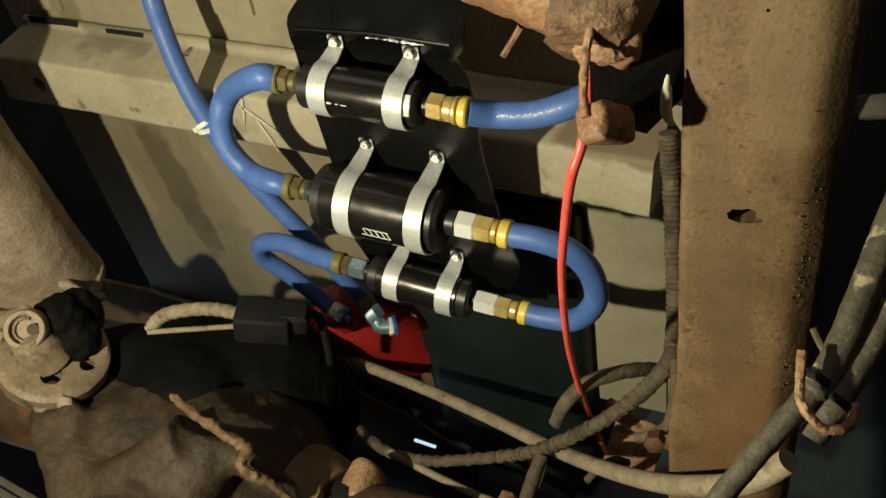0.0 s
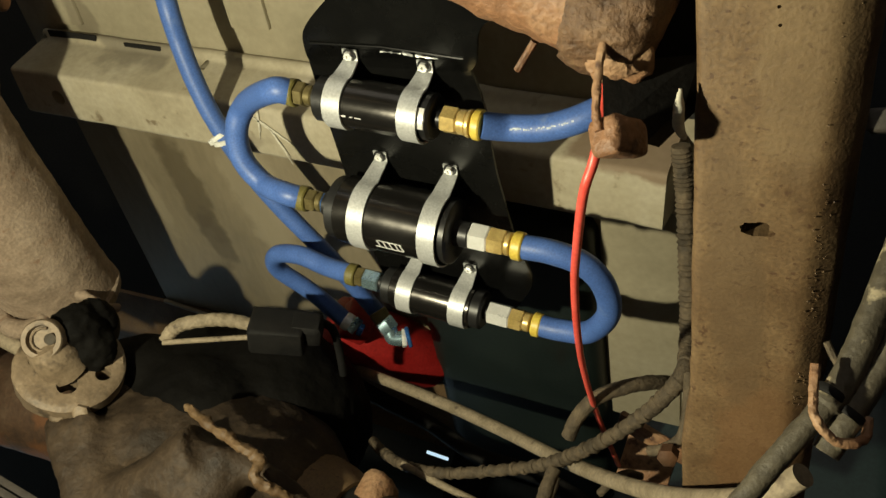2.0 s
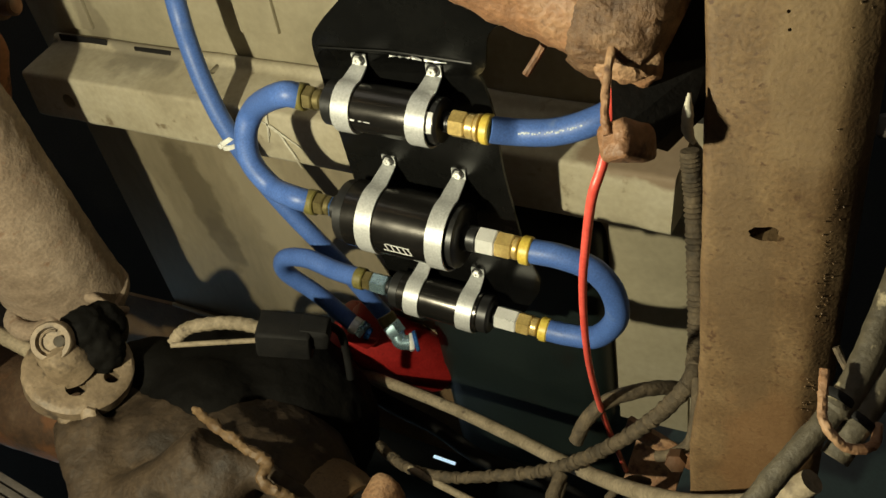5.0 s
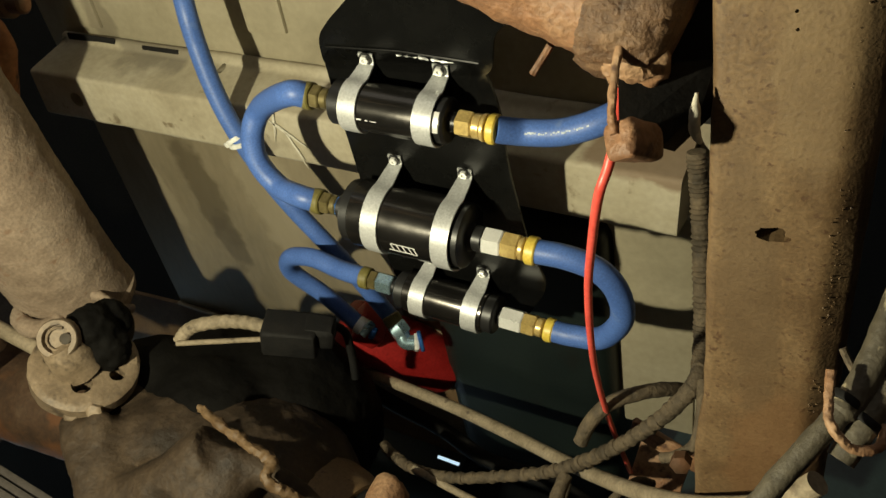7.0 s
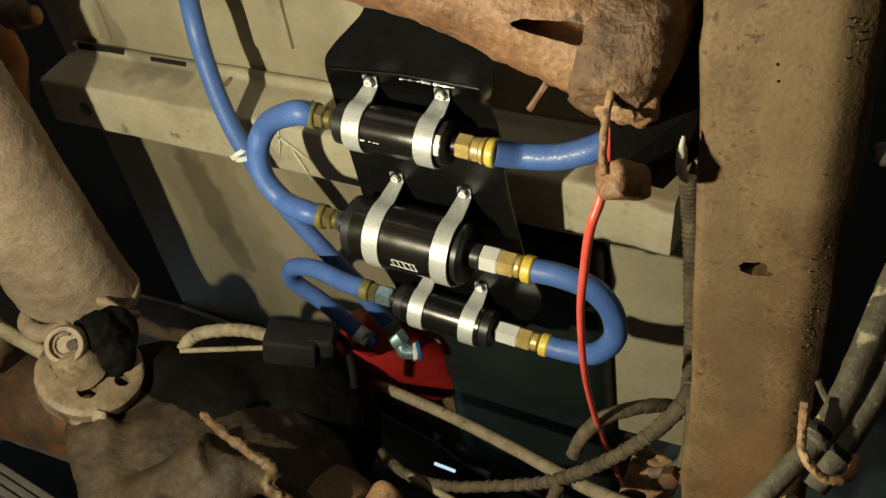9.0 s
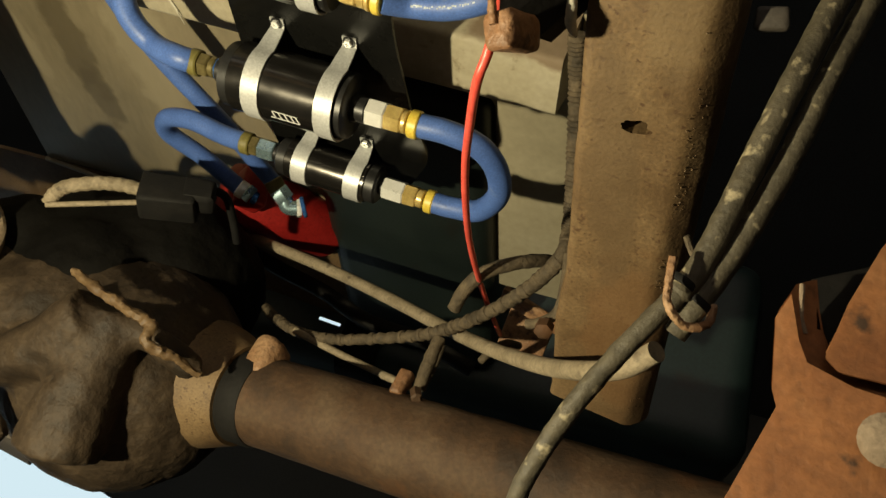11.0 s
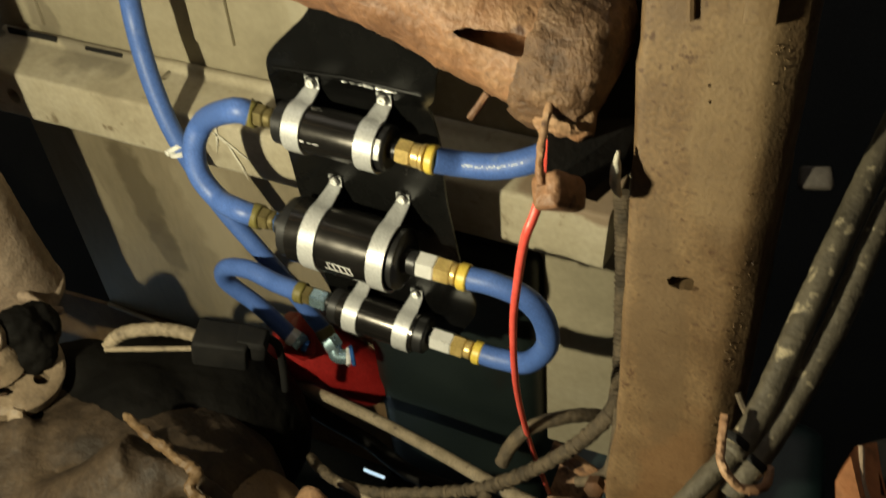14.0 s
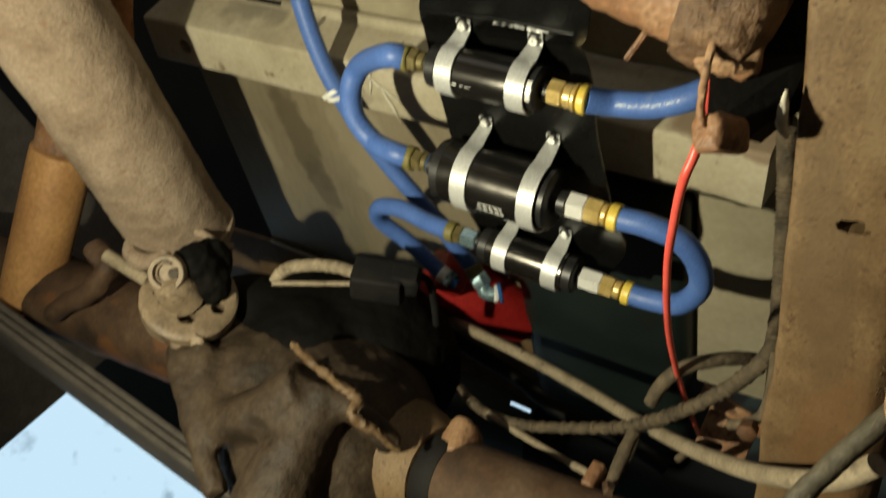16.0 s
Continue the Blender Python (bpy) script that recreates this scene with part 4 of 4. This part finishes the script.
# ---- small lines round the axle ----
sheath = thing("sensor_cable", "tan braided sensor cable ending in a black plug", "cable")
part("sheath", sweep(spline([(-0.672, 0.580, 0.717), (-0.667, 0.572, 0.727), (-0.655, 0.568, 0.739), (-0.628, 0.570, 0.755), (-0.605, 0.576, 0.766), (-0.580, 0.586, 0.774)], 26), lambda t: 0.0080 + 0.0004 * math.sin(t * 75), 16), TAN_ROD, sheath)
part("wire", sweep(spline([(-0.667, 0.574, 0.710), (-0.624, 0.581, 0.734), (-0.570, 0.589, 0.763)], 10), 0.0032, 10), TAN_ROD, sheath)
part("plug", roughen(block((0.040, 0.040, 0.062), axis_frame((-0.547, 0.582, 0.770), (-0.522, 0.589, 0.781), (0, 0, 1)), 0.005, segs=3), 0.002, 0.01), DARK, sheath)
part("plug_cap", roughen(block((0.032, 0.032, 0.036), axis_frame((-0.519, 0.585, 0.786), (-0.500, 0.591, 0.794), (0, 0, 1)), 0.008, segs=3), 0.002, 0.01), DARK, sheath)
part("plug_lead", sweep(spline([(-0.507, 0.581, 0.797), (-0.504, 0.604, 0.809), (-0.510, 0.643, 0.814), (-0.512, 0.682, 0.809)], 10), 0.005, 10), DARK, sheath)

loom = thing("wiring_loom", "dirty taped wiring loom sagging over the axle", "wiring loom")
loom_line = spline([(-0.458, 0.731, 0.763), (-0.435, 0.728, 0.750), (-0.392, 0.713, 0.732), (-0.342, 0.701, 0.729), (-0.280, 0.675, 0.732), (-0.222, 0.637, 0.729), (-0.180, 0.600, 0.729), (-0.140, 0.558, 0.733), (-0.112, 0.522, 0.739), (-0.096, 0.497, 0.750), (-0.095, 0.493, 0.776), (-0.100, 0.509, 0.819)], 24)
loom_r = lambda t: 0.0050 + 0.0010 * t
part("sheath", roughen(sweep(loom_line, loom_r, 16), 0.0007, 0.006), CABLE, loom)
rnd = random.Random(11)
for i in range(6, len(loom_line) - 30, 5):
    p, q = loom_line[i], loom_line[i + 1]
    r = loom_r(i / len(loom_line))
    wrap = axis_frame(p, q) @ pose(0, 0, 0, rnd.uniform(-16, 16), rnd.uniform(-16, 16), 0)
    part("tape_wrap", lathe([(r, -0.005), (r + 0.0009, -0.004), (r + rnd.uniform(0.0009, 0.0016), 0.003), (r, 0.005)], wrap, 14), CABLE, loom)
solo("breather_tube", roughen(sweep(spline([(-0.184, 0.563, 0.715), (-0.177, 0.544, 0.723), (-0.162, 0.526, 0.734), (-0.141, 0.523, 0.750), (-0.120, 0.532, 0.770), (-0.090, 0.564, 0.804)], 16), 0.0064, 14), 0.0005, 0.008), CABLE, "short dirty rubber breather tube with an open end", "tube")
solo("brake_pipe", sweep(spline([(-0.599, 0.752, 0.879), (-0.504, 0.740, 0.861), (-0.394, 0.718, 0.831), (-0.296, 0.693, 0.796), (-0.217, 0.659, 0.757), (-0.141, 0.582, 0.696), (-0.079, 0.494, 0.636), (-0.038, 0.422, 0.594), (-0.014, 0.387, 0.580), (0.002, 0.364, 0.581)], 14), lambda t: 0.0075 - 0.001 * t, 16), TAN_ROD, "dusty tan steel pipe crossing under the rail", "pipe")
solo("thin_pipe", sweep(spline([(-0.391, 0.703, 0.727), (-0.340, 0.711, 0.721), (-0.281, 0.723, 0.718), (-0.256, 0.670, 0.687), (-0.223, 0.662, 0.679)], 10), 0.0042, 12), TAN_ROD, "thin tan pipe running down to the axle", "pipe")
clamp = thing("pipe_clamp", "small rusty pipe clamp standing on the axle tube", "clamp")
part("post", roughen(sweep(spline([(-0.207, 0.631, 0.724), (-0.208, 0.638, 0.699), (-0.208, 0.648, 0.671)], 8), 0.0068, 14), 0.001, 0.01), CABLE, clamp)
part("foot", roughen(block((0.028, 0.014, 0.014), axis_frame((-0.225, 0.643, 0.669), (-0.201, 0.640, 0.668)), 0.004, segs=3), 0.002, 0.01), RUST, clamp)
part("bolt", lathe([(0.006, 0), (0.006, 0.012), (0.004, 0.014)], axis_frame((-0.207, 0.636, 0.662), (-0.199, 0.630, 0.648)), flat=6), AXLE, clamp)
brk = thing("loom_bracket", "rusty tangle of brackets and clips behind the loom", "bracket")
part("arm", roughen(block((0.075, 0.020, 0.006), axis_frame((-0.131, 0.605, 0.770), (-0.107, 0.611, 0.765), (0, 0, 1)) @ pose(0, 0, 0.01, 0, 90, 0), 0.002), 0.0015, 0.01), RUST, brk)
part("plate", roughen(block((0.055, 0.05, 0.006), axis_frame((-0.137, 0.679, 0.789), (-0.086, 0.424, 0.606)), 0.002), 0.002, 0.012), RUST, brk)
part("clip", sweep(spline([(-0.088, 0.485, 0.744), (-0.084, 0.497, 0.720), (-0.085, 0.513, 0.704), (-0.098, 0.527, 0.699), (-0.109, 0.534, 0.699)], 10), 0.0045, 12), CABLE, brk)
part("nut", lathe([(0.008, 0), (0.008, 0.01), (0.005, 0.012)], axis_frame((-0.092, 0.520, 0.693), (-0.091, 0.517, 0.683)), flat=6), AXLE, brk)
part("clip", sweep(spline([(-0.161, 0.641, 0.719), (-0.151, 0.626, 0.724), (-0.140, 0.622, 0.734), (-0.130, 0.635, 0.744)], 8), 0.004, 10), CABLE, brk)
part("hanger", roughen(sweep([(-0.228, 0.706, 0.767), (-0.230, 0.719, 0.753), (-0.235, 0.736, 0.735)], 0.0065, 12), 0.001, 0.01), CABLE, brk)

# ---- fuel tank behind the axle ----
tank = thing("fuel_tank", "dark teal painted fuel tank behind the axle", "tank")
tm = axis_frame((-0.519, 1.124, 1.067), (-0.337, 1.135, 1.083), (0, -0.2, 1))
part("shell", block((0.34, 0.34, 1.3), tm, 0.05, segs=5), TEAL, tank)
part("strap", block((0.36, 0.36, 0.035), tm @ pose(0, 0, 0.06), 0.05, segs=4), DARK, tank)
part("front_lobe", block((0.236, 0.50, 0.16), pose(-0.347, 0.752, 1.005), 0.03, segs=4), DEEP_TEAL, tank, "front lobe in a darker teal than the shell")
part("filler_hose", sweep(spline([(-0.591, 0.796, 0.889), (-0.531, 0.823, 0.887), (-0.461, 0.842, 0.883), (-0.389, 0.860, 0.868), (-0.299, 0.862, 0.863), (-0.228, 0.875, 0.851)], 10), 0.011, 16), DARK, tank)

# ---- brake hoses and hook ----
bh = "rubber brake hoses"
solo("brake_hose", roughen(sweep(spline([(0.064, 0.157, 0.769), (0.052, 0.177, 0.723), (0.043, 0.196, 0.688), (0.033, 0.219, 0.647), (0.023, 0.247, 0.608), (0.013, 0.275, 0.571), (0.003, 0.286, 0.553), (-0.013, 0.304, 0.531), (-0.029, 0.326, 0.506), (-0.040, 0.351, 0.487), (-0.046, 0.374, 0.472), (-0.046, 0.404, 0.453)], 14), lambda t: 0.0064 if t < 0.52 else 0.0052, 18), 0.0004, 0.006), RUBBER, "speckled grey rubber brake hose passing through a hook", "hose", bh)
solo("brake_hose", roughen(sweep(spline([(0.083, 0.160, 0.782), (0.069, 0.180, 0.734), (0.059, 0.199, 0.697), (0.048, 0.221, 0.657), (0.039, 0.247, 0.619), (0.027, 0.271, 0.584), (0.017, 0.286, 0.560), (0.009, 0.299, 0.545)], 14), 0.0060, 18), 0.0004, 0.006), RUBBER, "speckled grey rubber brake hose ending in a hook", "hose", bh)
for p, q in (((0.008, 0.279, 0.563), (0.006, 0.281, 0.559)), ((0.017, 0.286, 0.560), (0.015, 0.288, 0.557))):
    solo("hose_band", lathe([(0.0066, 0), (0.0070, 0.0008), (0.0070, 0.003), (0.0066, 0.0038)], axis_frame(p, q), 20), DARK, "thin black band round a brake hose", "band", "hose bands")
solo("wire_hook", roughen(sweep(spline([(0.000, 0.264, 0.562), (0.001, 0.270, 0.551), (0.002, 0.274, 0.544), (0.006, 0.278, 0.540), (0.012, 0.284, 0.540), (0.019, 0.286, 0.543), (0.023, 0.288, 0.550), (0.023, 0.286, 0.558)], 10), 0.0021, 10), 0.0005, 0.004), RUST, "bent rusty wire hook holding the brake hoses", "hook")
solo("wire_stub", sweep(spline([(0.003, 0.276, 0.589), (0.006, 0.280, 0.586), (0.009, 0.283, 0.583)], 6), 0.0018, 8), CABLE, "short rusty wire end beside the hoses", "wire")

# ---- spring hanger ----
hg = thing("spring_hanger", "orange primed spring hanger with a bolted plate", "spring hanger")


def slab(points, shift, mat, name, label="", bev=0.0):
    bm = bmesh.new()
    front = [bm.verts.new(q) for q in points]
    back = [bm.verts.new(Vector(q) + Vector(shift)) for q in points]
    n = len(front)
    bm.faces.new(front)
    bm.faces.new(back[::-1])
    for i in range(n):
        bm.faces.new((front[i], front[(i + 1) % n], back[(i + 1) % n], back[i]))
    if bev:
        bmesh.ops.bevel(bm, geom=[e for e in bm.edges], offset=bev, segments=2, affect="EDGES")
    return part(name, bm, mat, hg, label)


slab([(0.050, 0.243, 0.545), (0.044, 0.248, 0.528), (0.049, 0.264, 0.503), (0.055, 0.269, 0.500), (0.037, 0.277, 0.449), (0.107, 0.264, 0.465), (0.100, 0.245, 0.501), (0.077, 0.253, 0.505), (0.059, 0.254, 0.512), (0.054, 0.251, 0.521)], (0.010, 0.006, 0.012), ORANGE, "side_plate", bev=0.0015)
# black slab that fills the dark gap between the plates
slab([(0.056, 0.255, 0.558), (0.059, 0.260, 0.536), (0.065, 0.268, 0.530), (0.108, 0.268, 0.526), (0.102, 0.251, 0.576), (0.085, 0.252, 0.575)], (0.012, 0.010, 0.016), DARK, "gap_slab", "black slab filling the gap between the plates", bev=0.001)
slab([(0.092, 0.216, 0.589), (0.078, 0.230, 0.561), (0.070, 0.241, 0.537), (0.064, 0.249, 0.514), (0.070, 0.248, 0.507), (0.100, 0.247, 0.507)], (0.006, 0.004, 0.008), ORANGE, "shackle_plate", bev=0.0012)
part("bolt_head", lathe([(0.010, 0), (0.010, 0.004), (0.007, 0.007), (0.002, 0.008)], axis_frame((0.090, 0.254, 0.488), (0.064, 0.169, 0.428)), 20), SHAFT, hg)
part("seam", sweep(spline([(0.053, 0.244, 0.545), (0.055, 0.250, 0.533), (0.058, 0.253, 0.527)], 6), 0.0012, 8), SHAFT, hg)

# ---- far side: shock absorber, leaf spring, links ----
sh = thing("shock_absorber", "rusty orange shock absorber with a dusty upper tube", "shock absorber")
u0, u1, u2 = Vector((-0.791, 0.251, 0.706)), Vector((-0.820, 0.355, 0.635)), Vector((-0.879, 0.520, 0.523))
part("lower_tube", roughen(lathe([(0.027, 0), (0.033, 0.003), (0.034, 0.02), (0.034, (u2 - u1).length)], axis_frame(u1, u2), 40), 0.0006, 0.03), SHOCK, sh)
part("dust_tube", roughen(lathe([(0.030, 0), (0.030, (u1 - u0).length), (0.025, (u1 - u0).length + 0.004)], axis_frame(u0, u1), 40), 0.0006, 0.03), RUST, sh)
part("eye", roughen(lathe([(0.016, -0.03), (0.026, -0.028), (0.026, 0.028), (0.016, 0.03)], axis_frame(u2 + Vector((0, 0, -0.01)), u2 + Vector((0.3, 0.1, -0.01))), 28), 0.003, 0.02), AXLE, sh)
link = thing("axle_link", "rusty bent link with a tan pipe beside the axle", "link")
part("pipe", sweep([(-0.737, 0.442, 0.581), (-0.675, 0.461, 0.581)], 0.0075, 14), TAN_ROD, link)
part("arm", roughen(sweep(spline([(-0.768, 0.444, 0.584), (-0.743, 0.456, 0.578), (-0.758, 0.477, 0.558), (-0.827, 0.513, 0.526)], 8), 0.012, 14), 0.004, 0.02), AXLE, link)
spring = thing("leaf_spring", "dark stacked leaf spring under the axle tube", "leaf spring")
l0, l1 = Vector((-1.180, 0.664, 0.562)), Vector((-0.675, 0.809, 0.549))
for k in range(3):
    f = axis_frame(along(l0, l1, 0.5), l1, (0, 0, 1))
    part("leaf", block((0.009, 0.07, (l1 - l0).length * (1.25 - 0.1 * k)), f @ pose(-0.012 * k, 0.004 * k, 0), 0.002), LEAF, spring)
bk = thing("mount_bracket", "rusty mount bracket with a bolt and an orange arm", "bracket")
part("plate", roughen(block((0.07, 0.05, 0.02), axis_frame((-0.720, 0.145, 0.730), (-0.681, 0.160, 0.734), (0, 0, 1)), 0.006, segs=3), 0.004, 0.02), RUST, bk)
part("bolt", lathe([(0.013, 0), (0.013, 0.016), (0.009, 0.018), (0.009, 0.03), (0.007, 0.032)], axis_frame((-0.685, 0.165, 0.714), (-0.658, 0.167, 0.718)), 20), AXLE, bk)
part("arm", roughen(sweep(spline([(-0.740, 0.169, 0.713), (-0.715, 0.197, 0.712), (-0.717, 0.229, 0.702), (-0.733, 0.260, 0.696)], 8), 0.018, 18, squash=0.7), 0.002, 0.02), ORANGE, bk)
# block added in place of a lit floor patch past the rail
solo("lit_patch_block", roughen(block((0.026, 0.03, 0.022), axis_frame((0.025, 0.406, 1.022), (0.022, 0.390, 1.034)), 0.005, segs=3), 0.002, 0.02), LEAF, "small block standing in for a lit patch beyond the frame rail", "body mount")

# axle, driveshaft, cable, link, shock absorber, mount bracket: scaled about the eye to fit its view
for ob, k in ((ds, 1.20), (axle, 1.05), (sheath, 0.96), (bk, 1.32), (link, 1.25), (sh, 1.32)):
    ob.matrix_world = Matrix.Translation(Vector((0.008, -0.035, 0.284)) * (1 - k)) @ Matrix.Scale(k, 4)
